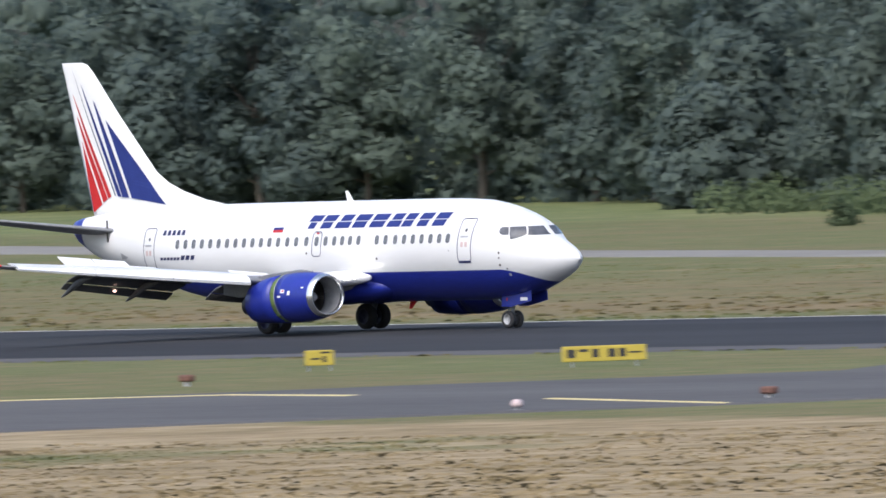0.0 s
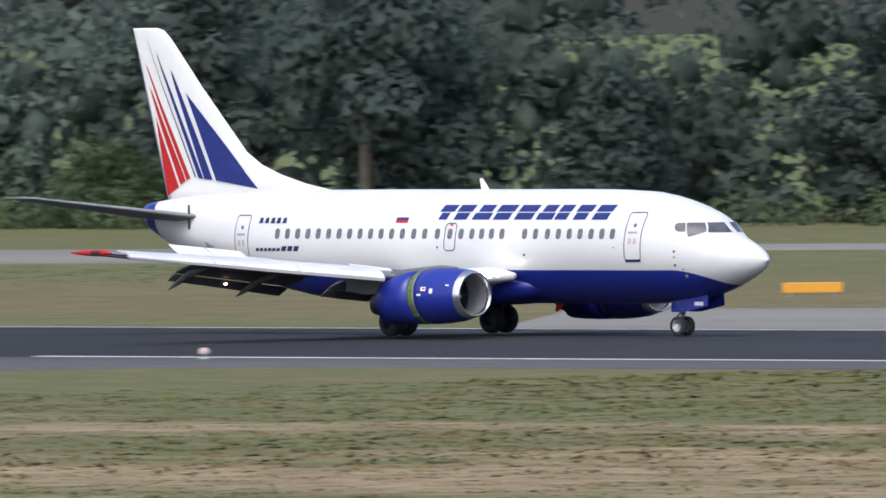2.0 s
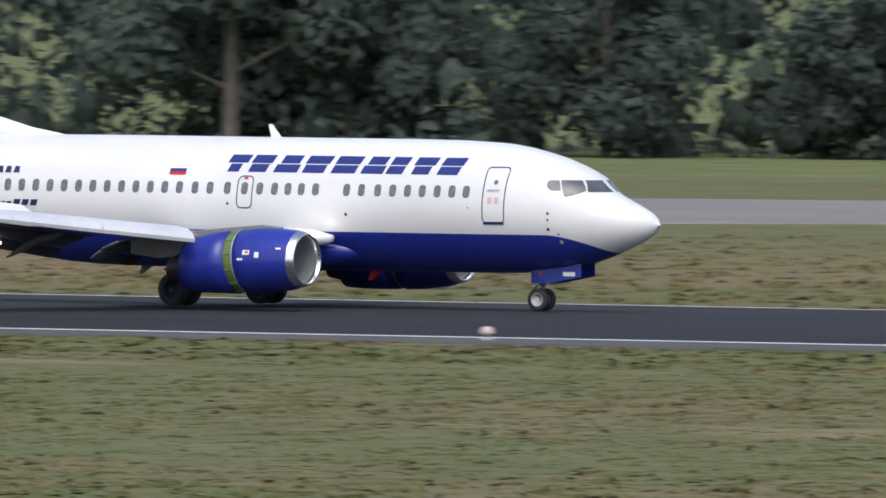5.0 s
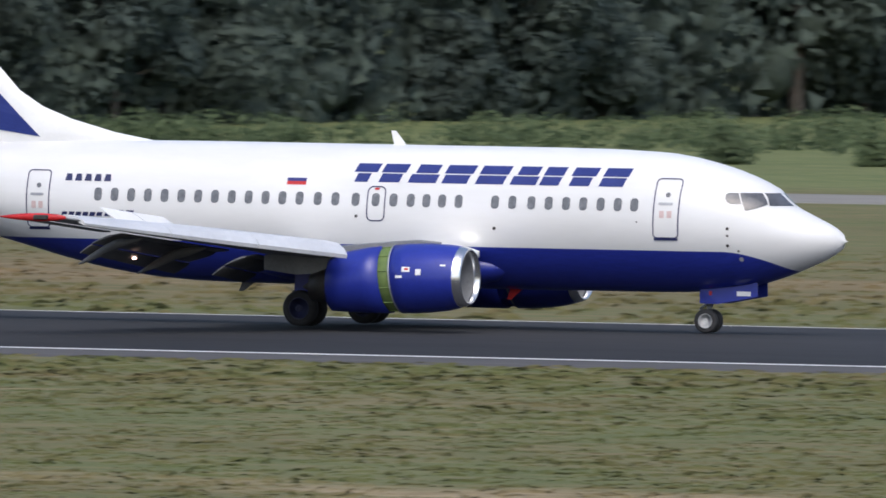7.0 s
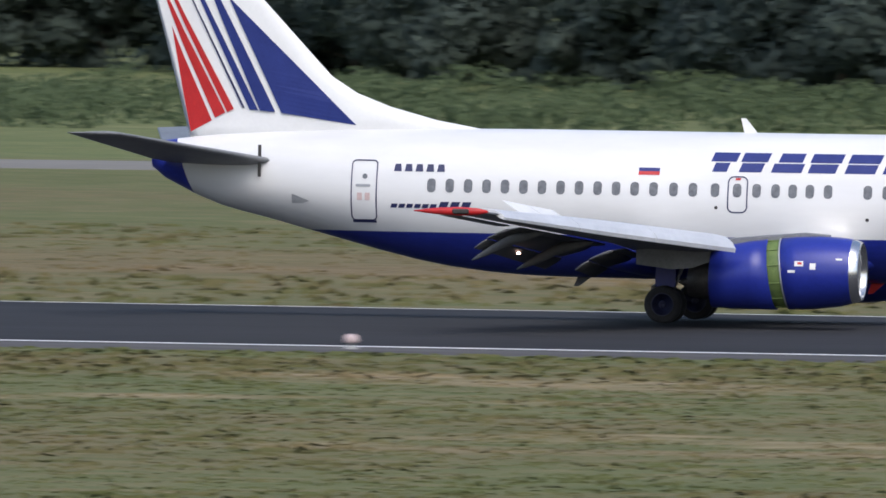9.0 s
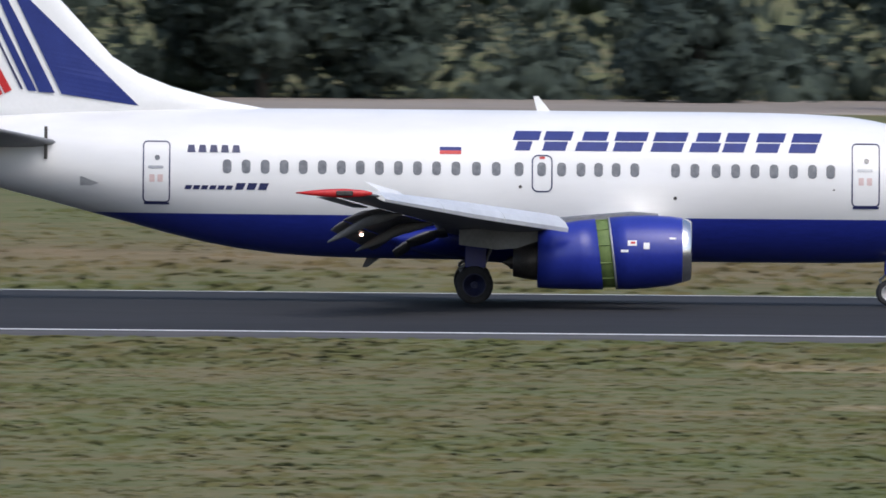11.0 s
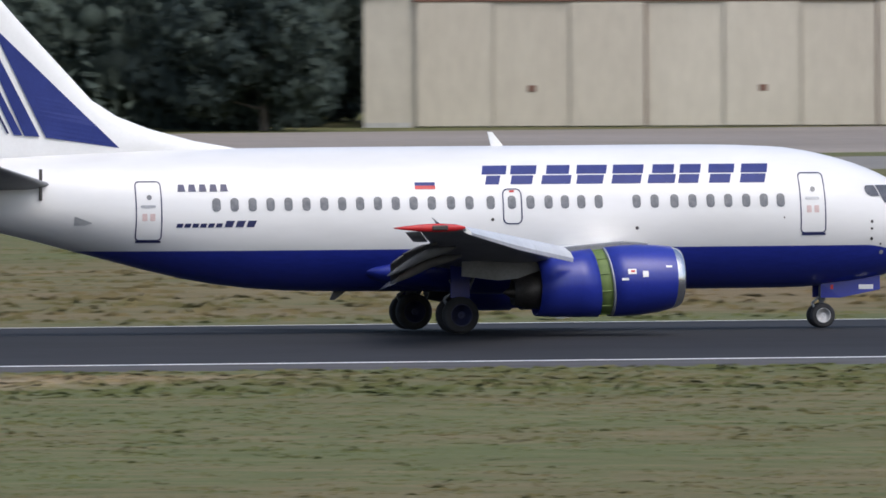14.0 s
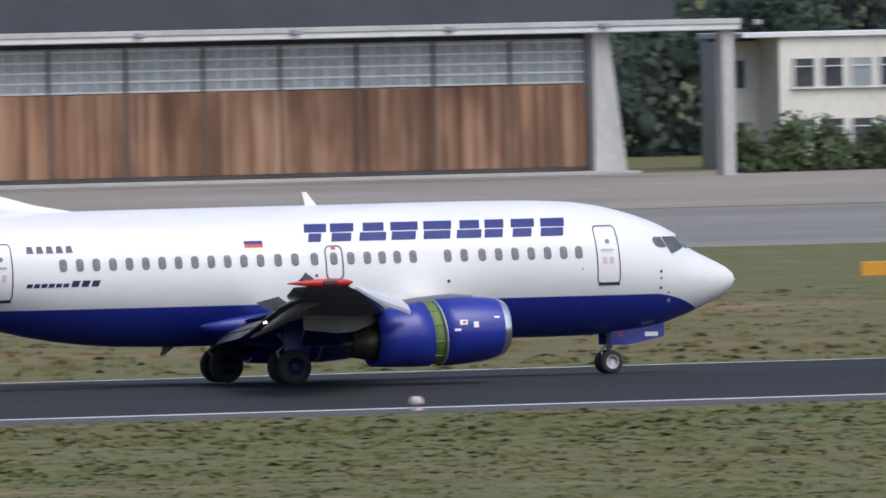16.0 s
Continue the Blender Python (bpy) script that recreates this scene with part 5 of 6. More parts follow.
def small_shed():
    h = thing("shed", (0, 0, 0), "grey metal shed with white frame and pale roller door", "shed")
    part("annex", boxes((356.0, 359.0, 1019.5, 1040, G, 4.35), bevel=0.03), M_PALEGREY, h)
    part("annex_roof", boxes((355.8, 359.2, 1019.1, 1040, 4.35, 4.55), bevel=0.03), M_ROOFDARK, h)
    for k in range(3):
        part("annex_window", boxes((356.15 + 0.93 * k, 356.97 + 0.93 * k, 1019.42, 1019.5, 2.4, 3.8), bevel=0.02), M_DARKGLASS, h)
    part("wall", prism(bmesh.new(), [(359.2, G), (374.9, G), (374.9, 4.5), (367, 4.75), (359.2, 4.3)], 1018.5, 1045), M_SHEDGREY, h)
    part("roof", prism(bmesh.new(), [(358.9, 4.3), (367, 4.78), (375.2, 4.5), (375.2, 4.72), (367, 5.0), (358.9, 4.52)], 1017.6, 1045), M_PALEGREY, h)
    part("fascia", prism(bmesh.new(), [(359.0, 3.75), (375.0, 3.75), (375.0, 4.5), (367, 4.76), (359.0, 4.3)], 1017.9, 1018.3), M_BEAM, h)
    for a, b in ((359.0, 359.75), (374.2, 375.0)):
        part("post", boxes((a, b, 1017.8, 1018.4, G, 3.75), bevel=0.03), M_BEAM, h)
    for a in (359.8, 373.75):
        p = part("guard_post", boxes((a, a + 0.35, 1017.4, 1017.7, G, 2.9), bevel=0.03), M_GUARD, h, "black and yellow guard post")
        for k in range(5):
            part("black_band", boxes((a - 0.01, a + 0.36, 1017.39, 1017.71, G + 0.15 + 0.62 * k, G + 0.42 + 0.62 * k)), M_BLACK, p)
    d = part("roller_door", boxes((364.6, 368.9, 1018.2, 1018.45, G, 3.7), bevel=0.02), M_PALEGREY, h, "pale roller door with small windows")
    for k in range(4):
        part("door_window", boxes((364.7 + 1.05 * k, 365.6 + 1.05 * k, 1018.15, 1018.2, 1.75, 2.2)), M_DARKGLASS, d)
    for k in range(5):
        part("door_groove", boxes((364.62, 368.88, 1018.17, 1018.2, 0.35 + 0.62 * k, 0.39 + 0.62 * k)), M_SHEDGREY, d)
    rng = random.Random(2)
    for k in range(24):
        x = 359.95 + k * 0.57
        if 364.3 < x < 369.0:
            continue
        part("corrugation", boxes((x, x + 0.22, 1018.43, 1018.5, G, 3.7)), M_SHEDGREY, h)
    for x in (361.6, 362.5, 371.0, 371.9):
        part("brace", prism(bmesh.new(), [(x, 0.1), (x + 0.5, 0.1), (x - 0.2, 2.9), (x - 0.6, 2.9)], 1018.3, 1018.42), M_RUST if x < 0 else M_BEIGE, h)


small_shed()


M_SEAM = worn("dark_seam_steel", (0.06, 0.05, 0.05), (0.11, 0.09, 0.085), 1.0, 0.7, dist=0)


def timber_hangar():
    h = thing("hangar", (0, 0, 0), "big hangar with weathered brown timber doors and gridded glazing", "hangar")
    y = 1056.0
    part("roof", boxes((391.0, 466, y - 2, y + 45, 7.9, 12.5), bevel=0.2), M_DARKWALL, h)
    part("wall", boxes((404.0, 462.0, y + 0.4, y + 44, G, 8.0)), M_ROOFDARK, h)
    x0, x1 = 404.6, 461.2
    n = 12
    w = (x1 - x0) / n
    for k in range(n):
        a = x0 + w * k
        leaf = part("timber_door", boxes((a + 0.02, a + w - 0.02, y, y + 0.25, 0.12, 4.85), bevel=0.02), M_WOOD, h)
        for j in range(14):
            o = a + 0.06 + j * (w - 0.12) / 14
            part("plank", boxes((o, o + (w - 0.12) / 14 - 0.03, y - 0.04 - 0.012 * ((j * 7 + k) % 3), y, 0.15, 4.80)), M_WOOD, leaf)
        part("door_foot", boxes((a, a + w, y - 0.02, y + 0.2, -0.1, 0.15)), M_ROOFDARK, h)
        part("door_seam", boxes((a - 0.07, a + 0.07, y - 0.10, y + 0.02, 0.1, 7.4), bevel=0.01), M_SEAM, h)
        g = part("glazing", boxes((a + 0.02, a + w - 0.02, y + 0.1, y + 0.25, 4.9, 7.45)), M_GLASSBLOCK, h, "grey gridded glazing")
        for j in range(5):
            part("glazing_bar", boxes((a + w * j / 5 - 0.05, a + w * j / 5 + 0.05, y + 0.02, y + 0.1, 4.9, 7.45)), M_BAR, g)
        for j in range(5):
            part("glazing_bar", boxes((a, a + w, y + 0.03, y + 0.1, 4.9 + 0.58 * j, 5.02 + 0.58 * j)), M_BAR, g)
    # open bay with a dark blue-grey wall, and tapered buttresses
    part("bay_wall", boxes((391.5, 403.0, y + 2.0, y + 3, G, 8.0)), M_DARKWALL, h, "dark blue-grey wall of the open bay")
    for a, b, c, d in ((390.0, 392.2, 391.0, 392.2), (401.6, 403.5, 402.5, 403.5), (461.3, 463.3, 461.3, 462.2)):
        part("buttress", prism(bmesh.new(), [(a, G), (b, G), (d, 8.0), (c, 8.0)], y - 0.9, y + 0.9), M_CONCRETE, h, "tapered concrete buttress")
    part("pilaster", boxes((395.8, 396.8, y + 0.6, y + 1.9, G, 8.0), bevel=0.05), M_SHEDGREY, h)
    part("threshold", boxes((403.0, 463.0, y - 3.5, y - 0.3, G - 0.1, -0.12)), M_CONCRETE, h)
    # canopy frame before the doors
    c = part("canopy_beam", boxes((389.3, 459.3, 1030, 1033.5, 7.85, 8.45), bevel=0.06), M_BEAM, h, "pale canopy beam")
    part("canopy_edge", boxes((389.3, 459.3, 1029.9, 1030.0, 8.2, 8.5), bevel=0.02), M_CONCRETE, c)
    for a in (389.35, 458.3):
        part("canopy_post", boxes((a, a + 0.75, 1030.4, 1031.4, G, 7.85), bevel=0.05), M_CONCRETE, h, "concrete canopy post")
    for k in range(8):
        xx = 394.9 + 9.3 * k
        part("canopy_lamp", boxes((xx, xx + 0.5, 1029.7, 1030.0, 8.1, 8.4), bevel=0.05), M_SHEDGREY, c)
    g = thing("barrier", (389.4, 1022, G), "low pale timber barrier lying on the grass", "barrier")
    bm = bmesh.new()
    tube(bm, (-2.4, 0, 0.35), (2.6, 0.4, 0.95), 0.09, n=6)
    part("rail", bm, M_PALEGREY, g)
    bm = bmesh.new()
    tube(bm, (-0.6, -0.2, 0.1), (0.9, 0.3, 0.75), 0.12, n=6)
    tube(bm, (0.0, 0, -0.1), (0.0, 0.1, 0.5), 0.08, n=6)
    part("foot", bm, M_BEAM, g)


timber_hangar()


def office():
    h = thing("office_building", (0, 0, 0), "white two-storey office block with dark window bands", "building")
    part("wall", boxes((477.3, 512, 1065, 1071, G, 7.2)), M_OFFICE, h)
    part("wing_wall", boxes((475.0, 477.3, 1068, 1071, G, 7.0)), M_PALEGREY, h)
    part("roof", boxes((474.9, 512.3, 1064.7, 1071.2, 7.2, 7.5), bevel=0.03), M_BEAM, h)
    for z0, z1 in ((4.35, 5.95), (0.85, 2.45)):
        for k in range(15):
            a = 478.2 + 1.82 * k
            win = part("window", boxes((a, a + 1.22, 1064.9, 1065.02, z0, z1), bevel=0.01), M_DARKGLASS if (k + int(z0)) % 3 else M_GLASSBLOCK, h)
            part("window_frame", boxes((a - 0.06, a, 1064.8, 1065, z0 - 0.05, z1 + 0.05)), M_BEAM, win)
            part("window_frame", boxes((a + 1.22, a + 1.28, 1064.8, 1065, z0 - 0.05, z1 + 0.05)), M_BEAM, win)
            part("window_frame", boxes((a, a + 1.22, 1064.82, 1065, (z0 + z1) / 2 + 0.32, (z0 + z1) / 2 + 0.38)), M_BEAM, win)
        part("window_sill", boxes((478.0, 505, 1064.75, 1065, z0 - 0.14, z0 - 0.05)), M_BEAM, h)
    for z0, z1 in ((4.3, 5.9), (0.6, 2.3)):
        part("window", boxes((475.9, 476.4, 1067.9, 1068.02, z0, z1), bevel=0.01), M_DARKGLASS, h)


M_OFFICE = worn("warm_white_render", (0.60, 0.58, 0.52), (0.70, 0.68, 0.62), 0.3, 0.8, dist=0.003, stretch=(1, 1, 0.4))
office()
cb = thing("flat_block", (0, 0, 0), "beige flat-roofed block behind the shed", "building")
part("wall", boxes((385.5, 392.2, 1064, 1080, G, 6.0)), M_BEIGE, cb)
part("roof", boxes((385.2, 392.4, 1063.6, 1080, 6.0, 6.3), bevel=0.03), M_PALEGREY, cb)
for k in range(3):
    part("window", boxes((388.5, 392.0, 1063.9, 1064.02, 0.5 + 1.9 * k, 1.6 + 1.9 * k), bevel=0.02), M_DARKGLASS, cb)
hb = thing("house", (0, 0, 0), "distant white house with a pale roof between the hangars", "house")
part("wall", boxes((323.6, 331.2, 1070, 1077, G, 3.2)), M_PALEGREY, hb)
part("roof", prism(bmesh.new(), [(322.9, 3.2), (331.9, 3.2), (330.8, 4.1), (324, 4.1)], 1069, 1078), M_BEAM, hb)


def low_block():
    h = thing("low_building", (0, 0, 0), "long low beige and ochre flat-roofed building with dark windows", "building")
    y = 955.0
    part("wall", boxes((-671.5, -647.2, y, y + 12, G, 3.35)), M_BEIGE, h)
    part("low_wing", boxes((-681.5, -671.5, y + 1, y + 12, G, 2.7)), M_BEIGE, h)
    part("end_wall", boxes((-647.2, -636.6, y - 0.4, y + 12, G, 3.85)), M_OCHRE, h, "ochre rendered end block")
    part("fascia", boxes((-671.6, -647.2, y - 0.25, y + 12, 3.3, 3.92), bevel=0.03), M_CONCRETE, h)
    part("fascia", boxes((-681.6, -671.6, y + 0.75, y + 12, 2.65, 3.35), bevel=0.03), M_CONCRETE, h)
    part("roof_edge", boxes((-671.8, -636.4, y - 0.55, y + 12, 3.92, 4.05), bevel=0.03), M_PALEGREY, h)
    part("roof_box", boxes((-680.2, -677.8, y + 3, y + 6, 3.3, 3.95), bevel=0.05), M_PALEGREY, h)
    part("chimney", boxes((-639.7, -638.7, y + 2, y + 3, 3.9, 5.15), bevel=0.03), M_CONCRETE, h)
    for k, x in enumerate((-669.7, -666.8, -663.3, -660.0, -656.8, -653.3, -650.4)):
        w = part("window", boxes((x - 0.52, x + 0.52, y - 0.06, y + 0.06, 0.95, 2.55), bevel=0.01), M_DARKGLASS, h)
        for a in (-0.62, 0.52):
            part("window_frame", boxes((x + a, x + a + 0.10, y - 0.12, y + 0.02, 0.85, 2.68)), M_BEAM, w)
        part("window_frame", boxes((x - 0.62, x + 0.62, y - 0.14, y + 0.02, 2.55, 2.70)), M_BEAM, w)
        part("pier", boxes((x + 1.2, x + 1.6, y - 0.2, y, G, 3.3)), M_BEIGE, h)
    for x in (-680.8, -678.3, -675.6, -672.9):
        w = part("window", boxes((x - 0.5, x + 0.5, y + 0.94, y + 1.05, 0.6, 1.6), bevel=0.01), M_DARKGLASS, h)
        part("window_frame", boxes((x - 0.6, x + 0.6, y + 0.86, y + 1.0, 1.6, 1.75)), M_BEAM, w)
    # the front stands square to the runway's far end
    turn = Matrix.Translation((-636.6, y, 0)) @ Matrix.Rotation(radians(33.7), 4, "Z") @ Matrix.Diagonal((0.816, 1, 1, 1)) @ Matrix.Translation((636.6, -y, 0))
    for o in h.children_recursive:
        o.data.transform(turn)
    a = thing("radio_antenna", (-654.9, 968, G), "red horizontal antenna bars on thin posts", "antenna")
    for z in (5.24, 5.53, 5.82):
        part("bar", boxes((-2.2, 1.7, -0.06, 0.06, z, z + 0.12), bevel=0.02), M_RED, a)
    for x in (-1.2, 0.9):
        bm = bmesh.new()
        tube(bm, (x, 0.1, -0.3), (x, 0.1, 5.92), 0.06, n=8)
        part("post", bm, M_CONCRETE, a)


low_block()


def dome():
    h = thing("air_dome", (188.3, 1071, G), "large ivory air-supported dome with a teal foot band", "dome")
    for nm, mt, z0, z1 in (("membrane", M_MEMBRANE, 0.55, 1.0), ("foot_band", M_TEAL, 0.0, 0.55)):
        bm = bmesh.new()
        rings = []
        lv = 20 if nm == "membrane" else 3
        for j in range(lv):
            if nm == "membrane":
                a = math.pi / 2 * (j / (lv - 1)) * 0.985
                z, k = 0.5 + 10.0 * math.sin(a) ** 1.05, math.cos(a) ** 0.9
            else:
                z, k = 0.26 * j, 1.0 + 0.001 * (2 - j)
            ring = []
            for i in range(72):
                b = 2 * math.pi * i / 72
                c, s = math.cos(b), math.sin(b)
                ring.append((26.1 * k * math.copysign(abs(c) ** 0.95, c), 24.0 * k * math.copysign(abs(s) ** 0.95, s), z))
            rings.append(ring)
        loft(bm, rings, False, nm == "membrane")
        part(nm, bm, mt, h, smooth=True)
    e = part("airlock", prism(bmesh.new(), [(-25.9, 0), (-22.2, 0), (-22.2, 4.0), (-23.2, 4.2), (-24.3, 4.0), (-25.3, 3.4), (-25.9, 2.8)], -16, -8), M_MEMBRANE, h, "ivory airlock hood")
    bm = bmesh.new()
    tube(bm, (-26.3, -16.6, 0.0), (-25.9, -16.6, 2.7), 0.42, 0.75, 16)
    part("blower_duct", bm, M_MEMBRANE, h)


dome()


def yard_things():
    c = thing("shipping_container", (158.2, 1066, G), "dark blue steel container", "container")
    part("body", boxes((-4.2, 4.6, -1.2, 1.2, 0, 2.95), bevel=0.04), M_BLUEBOX, c)
    for k in range(20):
        part("rib", boxes((-3.9 + 0.4 * k, -3.7 + 0.4 * k, -1.25, -1.2, 0.15, 2.8)), M_BLUEBOX, c)
    for x, y, w, hh in ((141.9, 995, 1.3, 1.1), (248.3, 986, 1.05, 1.0), (375.8, 1010, 0.95, 1.0), (176.4, 985, 1.0, 0.95), (142.9, 1000, 0.5, 1.3), (471.5, 1030, 0.9, 0.75)):
        b = thing("utility_cabinet", (x, y, G), "small white utility cabinet standing on the grass", "cabinet", "utility cabinets")
        part("body", boxes((-w / 2, w / 2, -0.35, 0.35, 0.05, hh), bevel=0.03), M_OFFICE, b)
        part("lid", boxes((-w / 2 - 0.04, w / 2 + 0.04, -0.4, 0.4, hh, hh + 0.06), bevel=0.02), M_BEAM, b)
        part("foot", boxes((-w / 2 + 0.05, w / 2 - 0.05, -0.3, 0.3, -0.2, 0.05)), M_CONCRETE, b)
    t = thing("pipe_stand", (149.4, 995, G), "white vent pipes under a thin cross bar", "pipe")
    for x, hh, r in ((-1.2, 1.45, 0.26), (1.4, 1.75, 0.30)):
        bm = bmesh.new()
        tube(bm, (x, 0, -0.2), (x, 0, hh), r, n=14)
        part("vent_pipe", bm, M_OFFICE, t)
    bm = bmesh.new()
    tube(bm, (1.4, 0, 1.75), (0.9, 0, 2.05), 0.3, 0.34, 12)
    part("vent_cap", bm, M_OFFICE, t)
    part("cross_bar", boxes((-2.1, 2.2, -0.1, 0.1, 2.05, 2.13), bevel=0.02), M_BEAM, t)
    part("deck", boxes((-2.4, 2.8, -0.8, 0.8, 0.0, 0.14), bevel=0.02), M_CONCRETE, t)
    for k in range(2):
        m = thing("covered_mound", (113.3 + 2.3 * k, 1140, G), "low heap under a white tarpaulin", "tarpaulin", "tarpaulin heaps")
        bm = bmesh.new()
        rings = []
        for j in range(6):
            a = math.pi / 2 * j / 5 * 0.97
            rings.append([(1.25 * math.cos(a) * math.cos(b) * (1 + 0.06 * math.sin(3 * b)), 1.0 * math.cos(a) * math.sin(b), 0.62 * math.sin(a)) for b in [2 * math.pi * i / 18 for i in range(18)]])
        part("sheet", loft(bm, rings), M_OFFICE, m, smooth=True)


yard_things()


def masts():
    def pole(x, y, h, r, label, lamp=True):
        p = thing("lamp_post", (x, y, G), label, "lamp post", "lamp posts")
        bm = bmesh.new()
        tube(bm, (0, 0, -0.3), (0, 0, h), r, r * 0.6, 10)
        part("pole", bm, M_CONCRETE, p)
        if r > 0.2:
            part("base", boxes((-0.62, 0.62, -0.6, 0.6, -0.3, 0.55), bevel=0.1), M_CONCRETE, p)
        part("lamp_head", boxes((-0.45, 0.45, -0.15, 0.15, h, h + 0.16), bevel=0.05), M_PALEGREY, p)
    for x, y, h, r in ((-353.2, 1105, 11.0, 0.17), (-284.1, 1150, 11.0, 0.16), (-282.4, 1150, 5.2, 0.10), (121.2, 1150, 11.0, 0.15), (219.3, 993, 13.0, 0.34), (202.8, 990, 3.9, 0.06), (-692.2, 950, 7.6, 0.08), (-203, 1150, 11.0, 0.16), (-330, 1180, 9.5, 0.14), (246.3, 990, 3.65, 0.045)):
        pole(x, y, h, r, "tall grey lamp post" if h > 6 else "short grey lamp post")
    hut = thing("equipment_hut", (-221.8, 949, G), "small hut in red and white chequers with a flat roof", "hut")
    part("body", boxes((-2.8, 2.8, 0.0, 2.4, 0, 1.9)), M_OFFICE, hut)
    for i in range(6):
        for j in range(2):
            part("panel", boxes((-2.85 + 0.95 * i, -1.9 + 0.95 * i, -0.05, 0.0, 0.95 * j, 0.95 + 0.95 * j), bevel=0.01), M_SIGNR if (i + j) % 2 == 0 or i == 2 else M_OFFICE, hut)
    part("roof", boxes((-3.05, 3.05, -0.3, 2.6, 1.9, 2.06), bevel=0.03), M_ROOFDARK, hut)
    m = thing("antenna_mast", (-218.0, 948.5, G), "red and white banded mast with red cross arms", "antenna mast")
    for k in range(5):
        bm = bmesh.new()
        tube(bm, (0, 0, -0.2 + 0.9 * k), (0, 0, 0.7 + 0.9 * k), 0.20, n=12)
        part("band", bm, M_SIGNR if k % 2 else M_OFFICE, m)
    bm = bmesh.new()
    tube(bm, (0, 0, 4.25), (0, 0, 4.75), 0.42, 0.3, 14)
    part("hub", bm, M_PALEGREY, m)
    for s in (-1, 1):
        bm = bmesh.new()
        tube(bm, (s * 0.3, 0, 4.5), (s * 2.7, 0, 4.45), 0.07, 0.05, 8)
        part("arm", bm, M_RED, m)
    # lattice tower and its hut
    tw = thing("lattice_tower", (47.2, 963, G), "red and white lattice tower", "tower")
    for k in range(7):
        z0, z1 = 1.55 * k - 0.2, 1.55 * (k + 1) - 0.2
        w0, w1 = 1.5 - 0.055 * k, 1.5 - 0.055 * (k + 1)
        mt = M_OFFICE if k % 2 else M_SIGNR
        for sx in (-1, 1):
            for sy in (-1, 1):
                bm = bmesh.new()
                tube(bm, (sx * w0, sy * w0, z0), (sx * w1, sy * w1, z1), 0.30, n=4)
                part("leg", bm, mt, tw)
        for a, b in (((-1, -1), (1, -1)), ((1, -1), (1, 1)), ((-1, 1), (1, 1)), ((-1, -1), (-1, 1))):
            bm = bmesh.new()
            tube(bm, (a[0] * w0, a[1] * w0, z0), (b[0] * w1, b[1] * w1, z1), 0.07, n=5)
            tube(bm, (b[0] * w0, b[1] * w0, z0), (a[0] * w1, a[1] * w1, z1), 0.07, n=5)
            tube(bm, (a[0] * w1, a[1] * w1, z1), (b[0] * w1, b[1] * w1, z1), 0.09, n=5)
            part("brace", bm, mt, tw)
    h2 = thing("equipment_hut", (50.0, 961.5, G), "small white hut with a red door", "hut")
    part("body", boxes((-2.6, 2.5, 0, 2.4, 0, 1.25)), M_OFFICE, h2)
    part("roof", boxes((-2.8, 2.7, -0.25, 2.6, 1.25, 1.55), bevel=0.03), M_ROOFDARK, h2)
    part("door", boxes((-1.1, 0.75, -0.06, 0.0, 0.0, 1.0), bevel=0.02), M_SIGNR, h2)
    # low gallery with a scalloped white roof
    g = thing("open_gallery", (-35.6, 971, G), "low open gallery with a scalloped white roof", "shelter")
    part("back_wall", boxes((0, 19.2, 2.2, 2.4, 0, 1.5)), M_ROOFDARK, g)
    for k in range(16):
        x = 1.2 * k
        part("post", boxes((x, x + 0.14, -0.1, 0.1, 0, 1.5), bevel=0.02), M_CONCRETE, g)
        bm = bmesh.new()
        rings = [[(x + 0.6 + 0.62 * math.cos(a), yy, 1.72 + 0.20 * math.sin(a)) for a in [2 * math.pi * i / 12 for i in range(12)]] for yy in (-0.5, 2.8)]
        part("roof_shell", loft(bm, rings), M_BRIGHT, g)
    part("eave", boxes((-0.2, 19.4, -0.45, 2.7, 1.48, 1.72), bevel=0.03), M_BRIGHT, g)
    part("plinth", boxes((-9, 20.5, -1.2, 2.6, -0.3, 0.12), bevel=0.03), M_CONCRETE, g)


M_BRIGHT = worn("bright_white_sheet", (0.72, 0.72, 0.70), (0.82, 0.82, 0.8), 0.6, 0.5, dist=0)
masts()


# ---- airfield signs and lights ----
def sign(x, y, width, height, mat, label, marks=(), face=0.0):
    """An upright sign box on short legs, turned to face."""
    s = thing("airfield_sign", (x, y, G), label, "sign", "airfield signs", face)
    part("box", boxes((-width / 2, width / 2, -0.1, 0.1, 0.16, 0.16 + height), bevel=0.02), mat, s)
    for k in (-1, 1):
        bm = bmesh.new()
        tube(bm, (k * width * 0.38, 0, -0.2), (k * width * 0.38, 0, 0.18), 0.035, n=8)
        part("leg", bm, M_STEEL, s)
    for a, b, z0, z1, mt in marks:
        part("mark", boxes((width * (a - 0.5), width * (b - 0.5), -0.108, -0.098, 0.16 + height * z0, 0.16 + height * z1)), mt, s)


BARS = ((0.06, 0.16, 0.25, 0.8, M_BLACK), (0.2, 0.32, 0.62, 0.8, M_BLACK), (0.36, 0.44, 0.25, 0.8, M_BLACK), (0.55, 0.64, 0.25, 0.8, M_BLACK), (0.68, 0.76, 0.25, 0.8, M_BLACK), (0.8, 0.95, 0.46, 0.58, M_BLACK))
SMALL = ((0.2, 0.55, 0.38, 0.5, M_BLACK), (0.55, 0.9, 0.78, 0.9, M_BLACK), (0.62, 0.74, 0.2, 0.6, M_BLACK))
sign(-457.2, 499.4, 0.95, 0.6, M_SIGNY, "small yellow airfield sign with black marks", SMALL, 42)
